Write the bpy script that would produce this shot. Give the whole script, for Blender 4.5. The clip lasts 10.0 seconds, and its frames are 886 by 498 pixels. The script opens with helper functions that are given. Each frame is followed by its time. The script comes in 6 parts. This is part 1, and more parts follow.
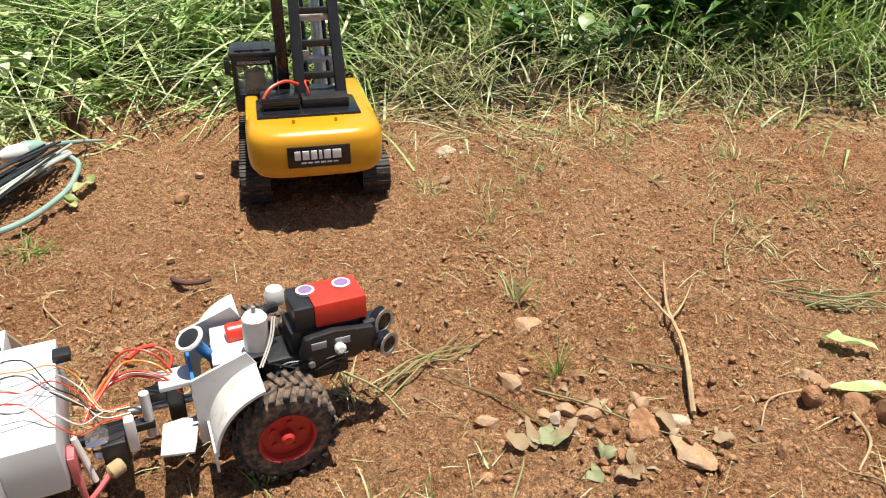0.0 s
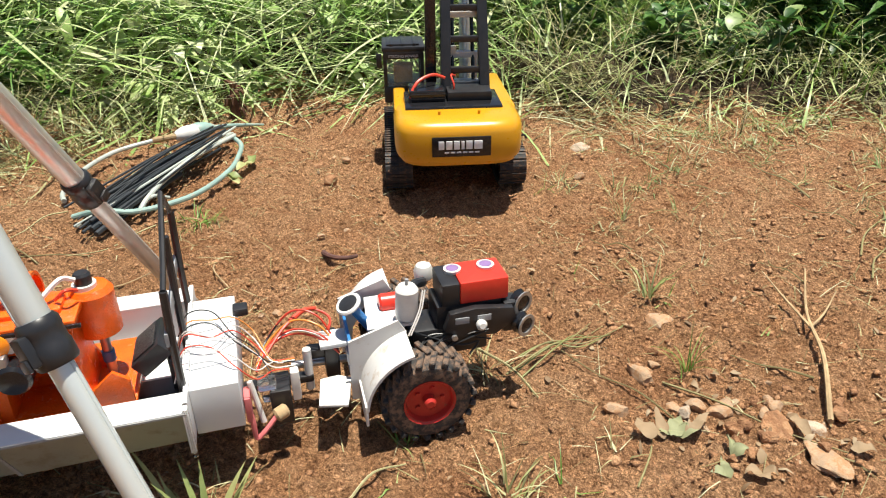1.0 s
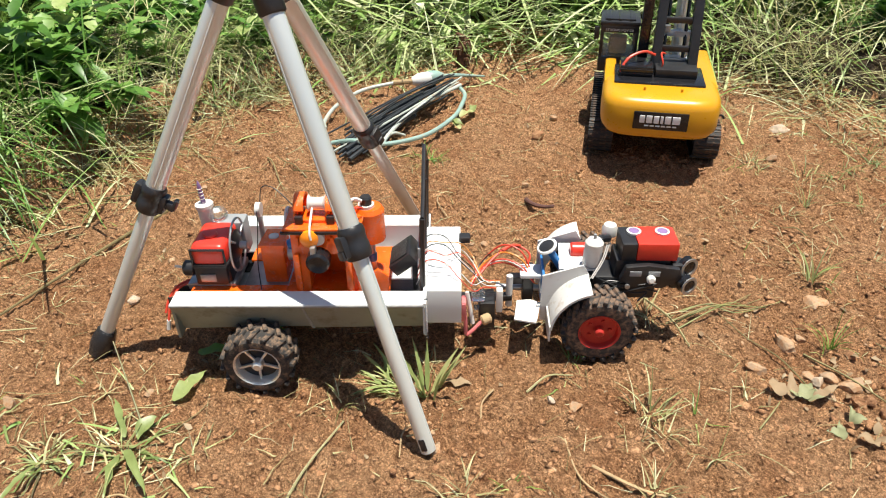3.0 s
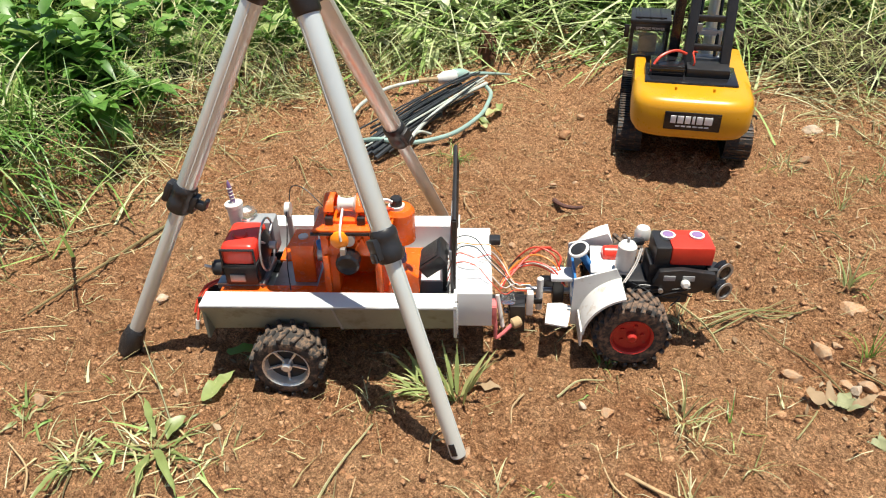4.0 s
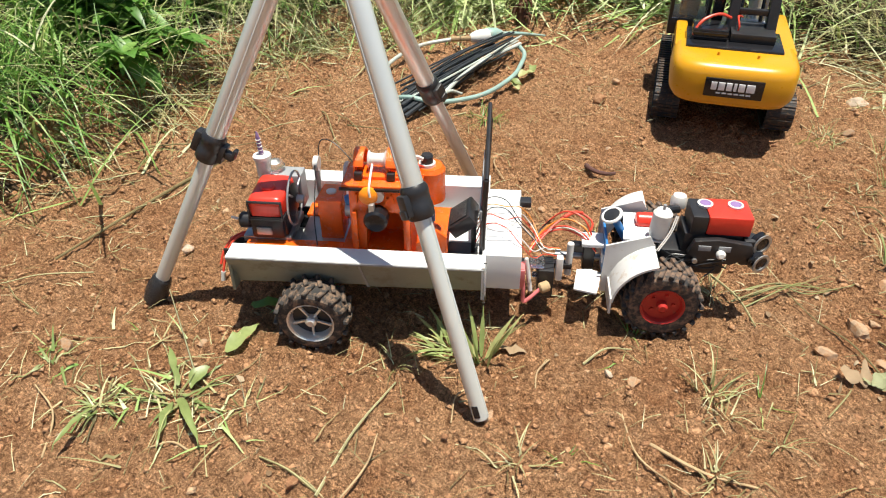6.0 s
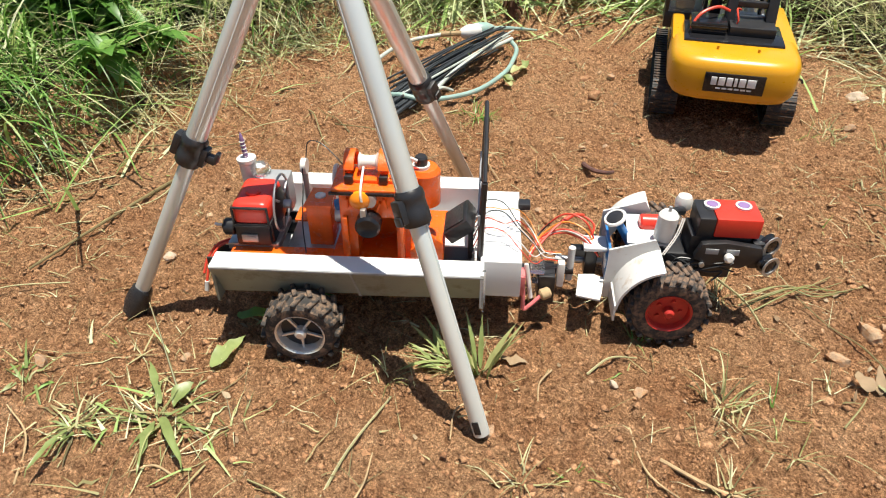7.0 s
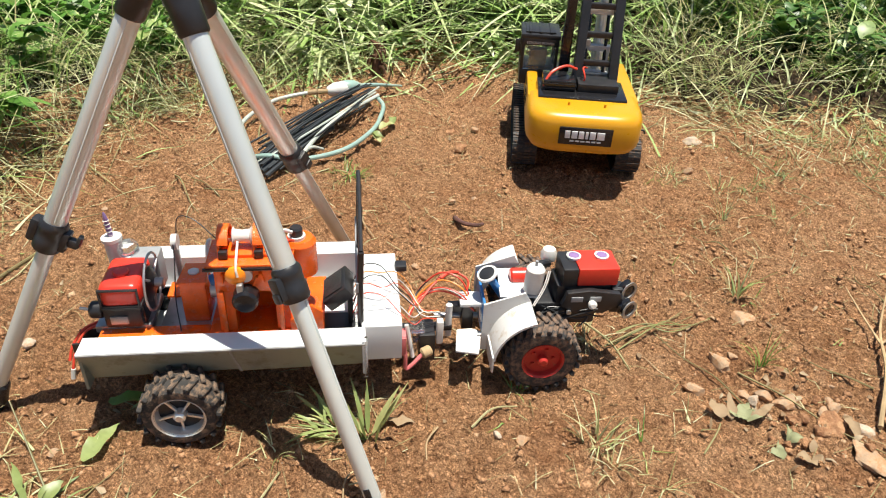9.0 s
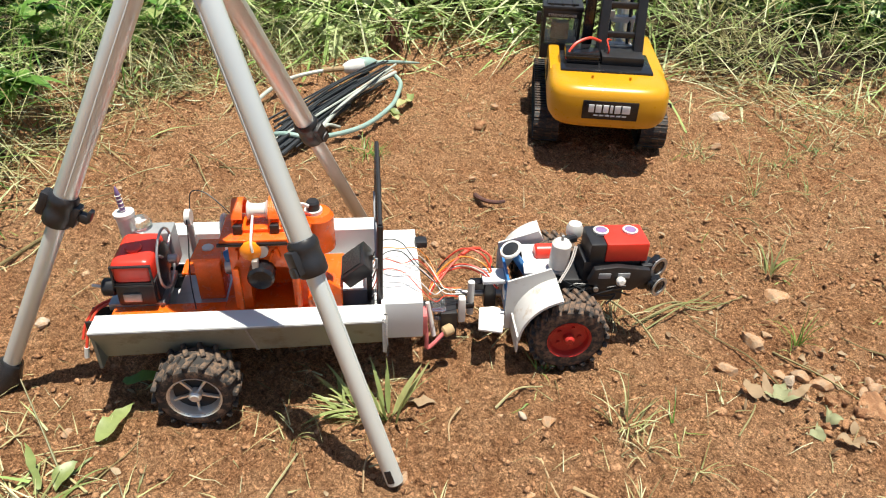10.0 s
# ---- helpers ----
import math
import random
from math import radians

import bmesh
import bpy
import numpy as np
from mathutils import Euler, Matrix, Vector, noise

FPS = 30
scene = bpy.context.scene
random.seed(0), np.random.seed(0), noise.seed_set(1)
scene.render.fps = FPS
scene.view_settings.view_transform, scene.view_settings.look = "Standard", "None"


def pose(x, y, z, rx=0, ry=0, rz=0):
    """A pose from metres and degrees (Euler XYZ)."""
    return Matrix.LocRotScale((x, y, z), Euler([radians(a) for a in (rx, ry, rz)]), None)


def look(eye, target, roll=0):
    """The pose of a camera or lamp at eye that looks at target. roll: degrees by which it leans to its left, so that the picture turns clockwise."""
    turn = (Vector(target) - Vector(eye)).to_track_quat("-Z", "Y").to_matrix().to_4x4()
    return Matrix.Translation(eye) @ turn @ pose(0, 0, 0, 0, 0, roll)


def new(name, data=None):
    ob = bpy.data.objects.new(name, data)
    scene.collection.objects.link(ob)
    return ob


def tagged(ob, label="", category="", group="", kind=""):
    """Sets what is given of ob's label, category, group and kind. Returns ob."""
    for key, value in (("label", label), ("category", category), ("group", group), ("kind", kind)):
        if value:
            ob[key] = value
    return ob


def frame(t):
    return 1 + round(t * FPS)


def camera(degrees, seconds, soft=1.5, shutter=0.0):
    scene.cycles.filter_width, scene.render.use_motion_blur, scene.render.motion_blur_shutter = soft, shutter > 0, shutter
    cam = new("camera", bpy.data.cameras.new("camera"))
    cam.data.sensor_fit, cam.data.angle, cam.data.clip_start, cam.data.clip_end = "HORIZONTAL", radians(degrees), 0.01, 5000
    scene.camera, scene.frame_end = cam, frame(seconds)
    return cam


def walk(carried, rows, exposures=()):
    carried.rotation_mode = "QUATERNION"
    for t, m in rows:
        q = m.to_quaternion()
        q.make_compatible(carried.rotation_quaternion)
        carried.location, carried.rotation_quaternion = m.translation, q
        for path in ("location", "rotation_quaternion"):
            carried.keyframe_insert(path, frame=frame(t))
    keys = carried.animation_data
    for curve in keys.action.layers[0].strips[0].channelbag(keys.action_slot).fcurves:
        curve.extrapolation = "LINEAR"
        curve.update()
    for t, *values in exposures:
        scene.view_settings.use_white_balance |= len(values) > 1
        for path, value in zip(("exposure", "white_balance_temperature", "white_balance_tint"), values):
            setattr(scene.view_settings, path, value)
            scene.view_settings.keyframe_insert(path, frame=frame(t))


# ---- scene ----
cam = camera(64.5, 10.0, 1.1)
PATH = [
    (0, (0.283, -0.196, 0.467), (-0.003, 1.546, -0.473), 0.6),
    (0.5, (0.28, -0.194, 0.467), (-0.062, 1.549, -0.454), -0.1),
    (1, (0.265, -0.242, 0.475), (-0.332, 1.415, -0.472), -0.6),
    (1.5, (0.285, -0.304, 0.546), (-0.49, 1.26, -0.432), -1.0),
    (2, (0.312, -0.361, 0.571), (-0.448, 1.157, -0.487), 0.8),
    (2.5, (0.321, -0.393, 0.579), (-0.598, 1.012, -0.508), 0.3),
    (4, (0.297, -0.394, 0.581), (-0.739, 0.915, -0.519), -1.2),
    (4.5, (0.292, -0.391, 0.578), (-0.745, 0.892, -0.553), -0.5),
    (5, (0.283, -0.389, 0.576), (-0.749, 0.854, -0.604), -0.4),
    (5.5, (0.288, -0.396, 0.572), (-0.762, 0.832, -0.607), -0.2),
    (7, (0.253, -0.369, 0.553), (-0.765, 0.876, -0.637), -0.1),
    (7.5, (0.233, -0.357, 0.546), (-0.619, 0.982, -0.671), 2.1),
    (8, (0.231, -0.357, 0.557), (-0.567, 1.067, -0.598), 2.6),
    (8.5, (0.245, -0.363, 0.577), (-0.528, 1.105, -0.54), 2.9),
    (9, (0.254, -0.369, 0.587), (-0.517, 1.119, -0.505), 2.9),
    (9.5, (0.253, -0.368, 0.588), (-0.522, 1.111, -0.514), 2.5),
    (10, (0.241, -0.356, 0.56), (-0.559, 1.091, -0.566), 1.8),
]
walk(cam, [(t, look(eye, target, roll)) for t, eye, target, roll in PATH])

# ---- world, sun, exposure ----
world = bpy.data.worlds.new("sky_world")
scene.world = world
world.use_nodes = True
wn = world.node_tree.nodes
sky = wn.new("ShaderNodeTexSky")
sky.sky_type = "NISHITA"
sky.sun_disc = False
sky.sun_elevation = radians(80)
sky.sun_rotation = radians(65)
world.node_tree.links.new(sky.outputs[0], wn["Background"].inputs[0])
wn["Background"].inputs[1].default_value = 0.06
sun_data = bpy.data.lights.new("sun", "SUN")
sun_data.energy = 5.0
sun_data.angle = radians(0.53)
sun_data.color = (1.0, 0.955, 0.84)
sun = new("sun", sun_data)
SUN_DIR = Vector((0.103, 0.05, 1.0)).normalized()
sun.matrix_world = look(SUN_DIR * 5, (0, 0, 0))
scene.view_settings.exposure = 0.71


# ---- materials ----
def nodes_of(name):
    m = bpy.data.materials.new(name)
    m.use_nodes = True
    nt = m.node_tree
    return m, nt, nt.nodes, nt.links, nt.nodes["Principled BSDF"]


def tex_noise(n, l, vec, scale, detail=4.0, rough=0.6):
    t = n.new("ShaderNodeTexNoise")
    t.inputs["Scale"].default_value = scale
    t.inputs["Detail"].default_value = detail
    t.inputs["Roughness"].default_value = rough
    l.new(vec, t.inputs["Vector"])
    return t.outputs["Fac"]


def ramp(n, l, fac, stops):
    r = n.new("ShaderNodeValToRGB")
    while len(r.color_ramp.elements) < len(stops):
        r.color_ramp.elements.new(0.5)
    for e, (p, c) in zip(r.color_ramp.elements, stops):
        e.position, e.color = p, (*c, 1)
    l.new(fac, r.inputs[0])
    return r.outputs[0]


def blend(n, l, fac, a, b, mode="MIX"):
    m = n.new("ShaderNodeMix")
    m.data_type, m.blend_type = "RGBA", mode
    for sock, v in ((m.inputs[0], fac), (m.inputs[6], a), (m.inputs[7], b)):
        if hasattr(v, "links"):
            l.new(v, sock)
        elif isinstance(v, (int, float)):
            sock.default_value = v
        else:
            sock.default_value = (*v, 1)
    return m.outputs[2]


def relief(n, l, p, fac, dist, strength=1.0):
    b = n.new("ShaderNodeBump")
    b.inputs["Strength"].default_value = strength
    b.inputs["Distance"].default_value = dist
    l.new(fac, b.inputs["Height"])
    l.new(b.outputs[0], p.inputs["Normal"])


def mat(name, col, rough=0.45, metal=0.0, vary=0.15, scale=60.0, bump=0.0002, dirt=None, amount=0.5, coat=0.0):
    """A painted, plastic or metal surface with soft colour change, fine relief and dust or mud of its own shape."""
    m, nt, n, l, p = nodes_of(name)
    v = n.new("ShaderNodeTexCoord").outputs["Object"]
    a, b = tex_noise(n, l, v, scale), tex_noise(n, l, v, scale * 9)
    lo, hi = [c * (1 - vary) for c in col], [min(1, c * (1 + vary)) for c in col]
    colour = ramp(n, l, a, ((0.3, lo), (0.7, hi)))
    if dirt:
        mask = ramp(n, l, tex_noise(n, l, v, scale * 1.7, 6, 0.7), ((1 - amount - 0.06, (0, 0, 0)), (1 - amount + 0.1, (1, 1, 1))))
        colour = blend(n, l, mask, colour, dirt)
        rr = n.new("ShaderNodeMapRange")
        l.new(mask, rr.inputs[0])
        rr.inputs[3].default_value, rr.inputs[4].default_value = rough, 0.9
        l.new(rr.outputs[0], p.inputs["Roughness"])
    else:
        rr = n.new("ShaderNodeMapRange")
        l.new(b, rr.inputs[0])
        rr.inputs[3].default_value, rr.inputs[4].default_value = max(0.02, rough - 0.1), min(1, rough + 0.12)
        l.new(rr.outputs[0], p.inputs["Roughness"])
    l.new(colour, p.inputs["Base Color"])
    p.inputs["Metallic"].default_value = metal
    p.inputs["Coat Weight"].default_value = coat
    if bump:
        relief(n, l, p, b, bump)
    return m


def plant_mat(name, stops, passing=0.28, rough=0.42):
    """Leaf or straw: colour differs from blade to blade, some light passes through."""
    m, nt, n, l, p = nodes_of(name)
    g = n.new("ShaderNodeNewGeometry")
    v = n.new("ShaderNodeTexCoord").outputs["Object"]
    colour = ramp(n, l, g.outputs["Random Per Island"], stops)
    colour = blend(n, l, 0.55, colour, ramp(n, l, tex_noise(n, l, v, 90), ((0.3, (0.55, 0.55, 0.5)), (0.7, (1, 1, 1)))), "MULTIPLY")
    l.new(colour, p.inputs["Base Color"])
    p.inputs["Roughness"].default_value = rough
    t = n.new("ShaderNodeBsdfTranslucent")
    l.new(colour, t.inputs[0])
    mix = n.new("ShaderNodeMixShader")
    mix.inputs[0].default_value = passing
    l.new(p.outputs[0], mix.inputs[1])
    l.new(t.outputs[0], mix.inputs[2])
    l.new(mix.outputs[0], n["Material Output"].inputs[0])
    return m


def soil_mat():
    """Red-brown earth: pale dry and dark damp patches, crumbs with dark joints, fine grains."""
    m, nt, n, l, p = nodes_of("red_soil")
    v = n.new("ShaderNodeTexCoord").outputs["Object"]
    big, wide, mid = tex_noise(n, l, v, 3.2, 5), tex_noise(n, l, v, 9.0, 5, 0.65), tex_noise(n, l, v, 34, 6, 0.7)
    small, fine, grain = tex_noise(n, l, v, 130, 5, 0.7), tex_noise(n, l, v, 420, 4, 0.75), tex_noise(n, l, v, 1100, 3, 0.7)
    crumb = n.new("ShaderNodeTexVoronoi")
    crumb.inputs["Scale"].default_value = 230
    crumb.inputs["Randomness"].default_value = 1.0
    warp = n.new("ShaderNodeTexNoise")
    warp.inputs["Scale"].default_value = 160
    l.new(v, warp.inputs["Vector"])
    shift = n.new("ShaderNodeVectorMath")
    shift.operation = "MULTIPLY_ADD"
    l.new(warp.outputs["Color"], shift.inputs[0])
    shift.inputs[1].default_value = (0.006, 0.006, 0.006)
    l.new(v, shift.inputs[2])
    l.new(shift.outputs[0], crumb.inputs["Vector"])
    c = ramp(n, l, mid, ((0.30, (0.31, 0.145, 0.066)), (0.46, (0.45, 0.232, 0.112)), (0.60, (0.55, 0.302, 0.156)), (0.76, (0.68, 0.43, 0.25))))
    c = blend(n, l, ramp(n, l, big, ((0.36, (0, 0, 0)), (0.66, (0.6, 0.6, 0.6)))), c, (0.60, 0.352, 0.190))
    c = blend(n, l, ramp(n, l, wide, ((0.34, (0.7, 0.7, 0.7)), (0.50, (0, 0, 0)))), c, (0.40, 0.185, 0.086))
    # besides grain tone, dips of the relief are coloured darker for their small shadows
    c = blend(n, l, 0.9, c, ramp(n, l, small, ((0.32, (0.46, 0.41, 0.38)), (0.47, (0.98, 0.98, 0.98)), (0.68, (1.42, 1.45, 1.45)))), "MULTIPLY")
    c = blend(n, l, 0.95, c, ramp(n, l, fine, ((0.34, (0.46, 0.42, 0.40)), (0.5, (1, 1, 1)), (0.66, (1.55, 1.58, 1.60)))), "MULTIPLY")
    c = blend(n, l, 0.8, c, ramp(n, l, grain, ((0.34, (0.55, 0.52, 0.50)), (0.5, (1, 1, 1)), (0.66, (1.5, 1.52, 1.55)))), "MULTIPLY")
    c = blend(n, l, 0.55, c, ramp(n, l, crumb.outputs["Distance"], ((0.30, (1.15, 1.15, 1.15)), (0.75, (0.55, 0.50, 0.47)))), "MULTIPLY")
    l.new(c, p.inputs["Base Color"])
    p.inputs["Roughness"].default_value = 0.95
    p.inputs["Specular IOR Level"].default_value = 0.12
    total = small
    for fac, k in ((fine, 0.45), (crumb.outputs["Distance"], -0.22)):
        add = n.new("ShaderNodeMath")
        add.operation = "MULTIPLY_ADD"
        l.new(fac, add.inputs[0])
        add.inputs[1].default_value = k
        l.new(total, add.inputs[2])
        total = add.outputs[0]
    relief(n, l, p, total, 0.018, 1.0)
    return m


def weed_shade_mat():
    """Mottled dark brown that puts the shade between the weeds into the colour."""
    m, nt, n, l, p = nodes_of("weed_shade")
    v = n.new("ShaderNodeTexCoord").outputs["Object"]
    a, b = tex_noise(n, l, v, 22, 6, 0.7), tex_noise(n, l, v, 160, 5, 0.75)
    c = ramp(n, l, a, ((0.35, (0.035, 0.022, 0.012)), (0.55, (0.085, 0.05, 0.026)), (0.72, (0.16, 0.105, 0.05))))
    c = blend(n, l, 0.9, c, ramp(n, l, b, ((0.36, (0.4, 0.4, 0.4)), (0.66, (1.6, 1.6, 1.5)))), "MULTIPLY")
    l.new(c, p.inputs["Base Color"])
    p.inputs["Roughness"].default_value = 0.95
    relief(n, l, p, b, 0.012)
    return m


def lump_mat(name, stops):
    """Crumbs of soil: each has a shade of its own."""
    m, nt, n, l, p = nodes_of(name)
    g = n.new("ShaderNodeNewGeometry")
    v = n.new("ShaderNodeTexCoord").outputs["Object"]
    c = ramp(n, l, g.outputs["Random Per Island"], stops)
    fine = tex_noise(n, l, v, 350, 4, 0.7)
    c = blend(n, l, 0.8, c, ramp(n, l, fine, ((0.35, (0.6, 0.56, 0.53)), (0.6, (1.15, 1.15, 1.15)))), "MULTIPLY")
    l.new(c, p.inputs["Base Color"])
    p.inputs["Roughness"].default_value = 0.95
    relief(n, l, p, fine, 0.003)
    return m


MUD = (0.24, 0.125, 0.07)
M_SOIL = soil_mat()
M_WEEDSHADE = weed_shade_mat()
M_CRUMB = lump_mat("soil_crumb", ((0.0, (0.33, 0.160, 0.075)), (0.5, (0.45, 0.235, 0.114)), (0.95, (0.54, 0.30, 0.155)), (1.0, (0.60, 0.40, 0.24))))
M_CLOD = mat("soil_clod", (0.37, 0.178, 0.084), 0.95, 0, 0.45, 55, 0.004, (0.50, 0.29, 0.15), 0.45)
M_PEBBLE = mat("pale_stone", (0.44, 0.30, 0.19), 0.9, 0, 0.35, 70, 0.0015, (0.40, 0.215, 0.105), 0.5)
M_WHITESTONE = mat("white_stone", (0.50, 0.40, 0.30), 0.9, 0, 0.3, 70, 0.0012, (0.40, 0.23, 0.12), 0.45)
M_YELLOW = mat("yellow_plastic", (0.60, 0.285, 0.006), 0.30, 0, 0.05, 14, 0, None, 0.2, 0.25)
M_BLACK = mat("black_plastic", (0.018, 0.018, 0.02), 0.38, 0, 0.3, 50, 0.00005, (0.10, 0.065, 0.045), 0.32)
M_GLOSSBLACK = mat("gloss_black_plastic", (0.012, 0.012, 0.014), 0.2, 0, 0.2, 50, 0.00002)
M_TRACK = mat("dusty_black_track", (0.022, 0.021, 0.021), 0.6, 0, 0.3, 90, 0.0003, (0.15, 0.085, 0.05), 0.42)
M_RUBBER = mat("muddy_rubber", (0.03, 0.027, 0.025), 0.8, 0, 0.3, 70, 0.0005, (0.20, 0.13, 0.085), 0.47)
M_RUBBER2 = mat("dusty_rubber", (0.026, 0.025, 0.025), 0.75, 0, 0.3, 70, 0.0004, (0.19, 0.12, 0.08), 0.50)
M_ALU = mat("brushed_aluminium", (0.66, 0.70, 0.68), 0.30, 0.36, 0.04, 14, 0.00003, (0.50, 0.50, 0.46), 0.25)
# rear leg's aluminium; the tan reflection of the soil is mixed into its colour
M_ALUTANREFLECT = mat("tan_reflection_aluminium", (0.64, 0.63, 0.59), 0.34, 0.5, 0.08, 14, 0.00003, (0.52, 0.47, 0.40), 0.25)
M_WHITE = mat("white_board", (0.64, 0.65, 0.65), 0.5, 0, 0.03, 20, 0.00004, (0.62, 0.58, 0.52), 0.24)
# grey-green board, darkened further so its colour holds the shade below the rail
M_SHADEDGREYBOARD = mat("shaded_grey_board", (0.25, 0.255, 0.20), 0.4, 0, 0.15, 16, 0.00005, (0.19, 0.17, 0.12), 0.4)
M_FENDER = mat("dusty_white_plastic", (0.62, 0.61, 0.59), 0.5, 0, 0.06, 30, 0.00006, (0.46, 0.38, 0.30), 0.38)
M_BOARDEDGE = mat("cut_board_edge", (0.30, 0.30, 0.29), 0.7, 0, 0.3, 90, 0.0001)
M_ORANGE = mat("orange_paint", (0.86, 0.125, 0.007), 0.24, 0, 0.16, 55, 0.0009, (0.45, 0.06, 0.008), 0.36, 0.3)
M_ORANGE2 = mat("light_orange_plastic", (0.93, 0.27, 0.01), 0.35, 0, 0.08, 70, 0.0001)
M_RED = mat("red_plastic", (0.70, 0.040, 0.022), 0.32, 0, 0.1, 50, 0.00008, (0.42, 0.06, 0.04), 0.25, 0.15)
M_RIMRED = mat("red_rim_plastic", (0.50, 0.03, 0.02), 0.45, 0, 0.15, 60, 0.0001, MUD, 0.35)
M_CHROME = mat("worn_chrome", (0.80, 0.78, 0.72), 0.20, 0.5, 0.1, 60, 0.00003, (0.45, 0.38, 0.27), 0.22)
M_STEEL = mat("dull_steel", (0.45, 0.45, 0.45), 0.4, 0.8, 0.15, 60, 0.00005, (0.25, 0.2, 0.16), 0.3)
M_GREY = mat("grey_plastic", (0.27, 0.28, 0.29), 0.5, 0, 0.1, 60, 0.00005, (0.3, 0.25, 0.2), 0.3)
M_BLUE = mat("blue_paint", (0.03, 0.17, 0.42), 0.4, 0, 0.15, 60, 0.0001, (0.35, 0.33, 0.3), 0.25)
M_PURPLE = mat("purple_plastic", (0.24, 0.15, 0.32), 0.4, 0, 0.1, 60)
M_PINK = mat("pink_plastic", (0.62, 0.16, 0.16), 0.5, 0, 0.1, 60)
M_CREAM = mat("milky_plastic", (0.66, 0.64, 0.60), 0.3, 0, 0.08, 60, 0.00005, (0.5, 0.44, 0.38), 0.25)
M_TAPE = mat("black_tape", (0.02, 0.02, 0.022), 0.3, 0, 0.3, 120, 0.0008, (0.12, 0.08, 0.06), 0.3)
M_WIRE_RED = mat("red_wire", (0.65, 0.06, 0.03), 0.4)
M_WIRE_ORANGE = mat("orange_wire", (0.75, 0.25, 0.04), 0.4)
M_WIRE_WHITE = mat("white_wire", (0.7, 0.66, 0.62), 0.4)
M_WIRE_BLACK = mat("black_wire", (0.02, 0.02, 0.02), 0.4)
M_TEAL = mat("pale_teal_tube", (0.25, 0.37, 0.33), 0.4, 0, 0.15, 40, 0.0001, (0.42, 0.34, 0.26), 0.4)
M_PALETUBE = mat("pale_grey_tube", (0.40, 0.44, 0.40), 0.4, 0, 0.15, 30, 0.0001, (0.45, 0.38, 0.28), 0.42)
M_ROD = mat("dark_fibre_rod", (0.02, 0.024, 0.028), 0.45, 0, 0.35, 30, 0.0001, (0.12, 0.08, 0.055), 0.3)
M_STICK = mat("dry_wood", (0.40, 0.28, 0.15), 0.85, 0, 0.35, 45, 0.0005)
M_CHAR = mat("withered_brown", (0.12, 0.055, 0.03), 0.95, 0, 0.4, 60, 0.001)
M_WORM = mat("rusty_bark", (0.10, 0.045, 0.035), 0.8, 0, 0.4, 90, 0.001)
M_LETTER = mat("white_lettering", (0.75, 0.75, 0.75), 0.5)
M_GRASS = plant_mat("green_grass", ((0.0, (0.07, 0.155, 0.02)), (0.4, (0.15, 0.28, 0.04)), (0.75, (0.28, 0.41, 0.09)), (1.0, (0.50, 0.55, 0.20))), 0.3)
M_LEAF = plant_mat("green_leaf", ((0.0, (0.07, 0.18, 0.025)), (0.5, (0.14, 0.31, 0.05)), (0.85, (0.27, 0.44, 0.11)), (1.0, (0.46, 0.54, 0.20))), 0.3)
M_HEDGE = plant_mat("dark_green_leaf", ((0.0, (0.025, 0.08, 0.012)), (0.5, (0.06, 0.16, 0.025)), (0.85, (0.14, 0.27, 0.06)), (1.0, (0.30, 0.40, 0.14))), 0.25)
M_PALELEAF = plant_mat("shrivelled_leaf", ((0.0, (0.20, 0.23, 0.11)), (0.5, (0.29, 0.31, 0.16)), (1.0, (0.37, 0.34, 0.21))), 0.15, 0.7)
M_WILT = plant_mat("wilted_leaf", ((0.0, (0.19, 0.35, 0.07)), (0.4, (0.40, 0.56, 0.18)), (0.75, (0.62, 0.70, 0.36)), (1.0, (0.76, 0.76, 0.50))), 0.28)
M_STRAW = plant_mat("dry_straw", ((0.0, (0.17, 0.125, 0.05)), (0.3, (0.34, 0.30, 0.13)), (0.7, (0.53, 0.49, 0.25)), (1.0, (0.70, 0.67, 0.43))), 0.2, 0.7)
M_TANGLE = plant_mat("half_dry_grass", ((0.0, (0.13, 0.105, 0.045)), (0.3, (0.28, 0.30, 0.10)), (0.6, (0.48, 0.49, 0.21)), (1.0, (0.74, 0.71, 0.44))), 0.25, 0.5)
M_BROAD = plant_mat("fresh_broad_blade", ((0.0, (0.14, 0.22, 0.05)), (0.5, (0.30, 0.38, 0.12)), (1.0, (0.55, 0.58, 0.30))), 0.3)
M_BLADE = plant_mat("dull_green_blade", ((0.0, (0.15, 0.22, 0.06)), (0.5, (0.24, 0.31, 0.10)), (1.0, (0.36, 0.38, 0.16))), 0.25)
M_DRYLEAF = plant_mat("dry_leaf", ((0.0, (0.20, 0.12, 0.06)), (0.5, (0.34, 0.23, 0.13)), (1.0, (0.48, 0.37, 0.24))), 0.15, 0.75)


def glass_mat(name, tint, rough):
    m, nt, n, l, p = nodes_of(name)
    p.inputs["Base Color"].default_value = (*tint, 1)
    p.inputs["Roughness"].default_value = rough
    p.inputs["Transmission Weight"].default_value = 0.95
    p.inputs["IOR"].default_value = 1.25
    return m


M_CLEAR = glass_mat("clear_plastic", (0.9, 0.9, 0.88), 0.12)
M_WINDOW = glass_mat("cab_window", (0.92, 0.95, 0.95), 0.0)


# ---- shape helpers ----
def thing(name, m, label, category, group="", kind=""):
    ob = new(name)
    ob.empty_display_size = 0.02
    ob.matrix_world = m
    return tagged(ob, label, category, group, kind)


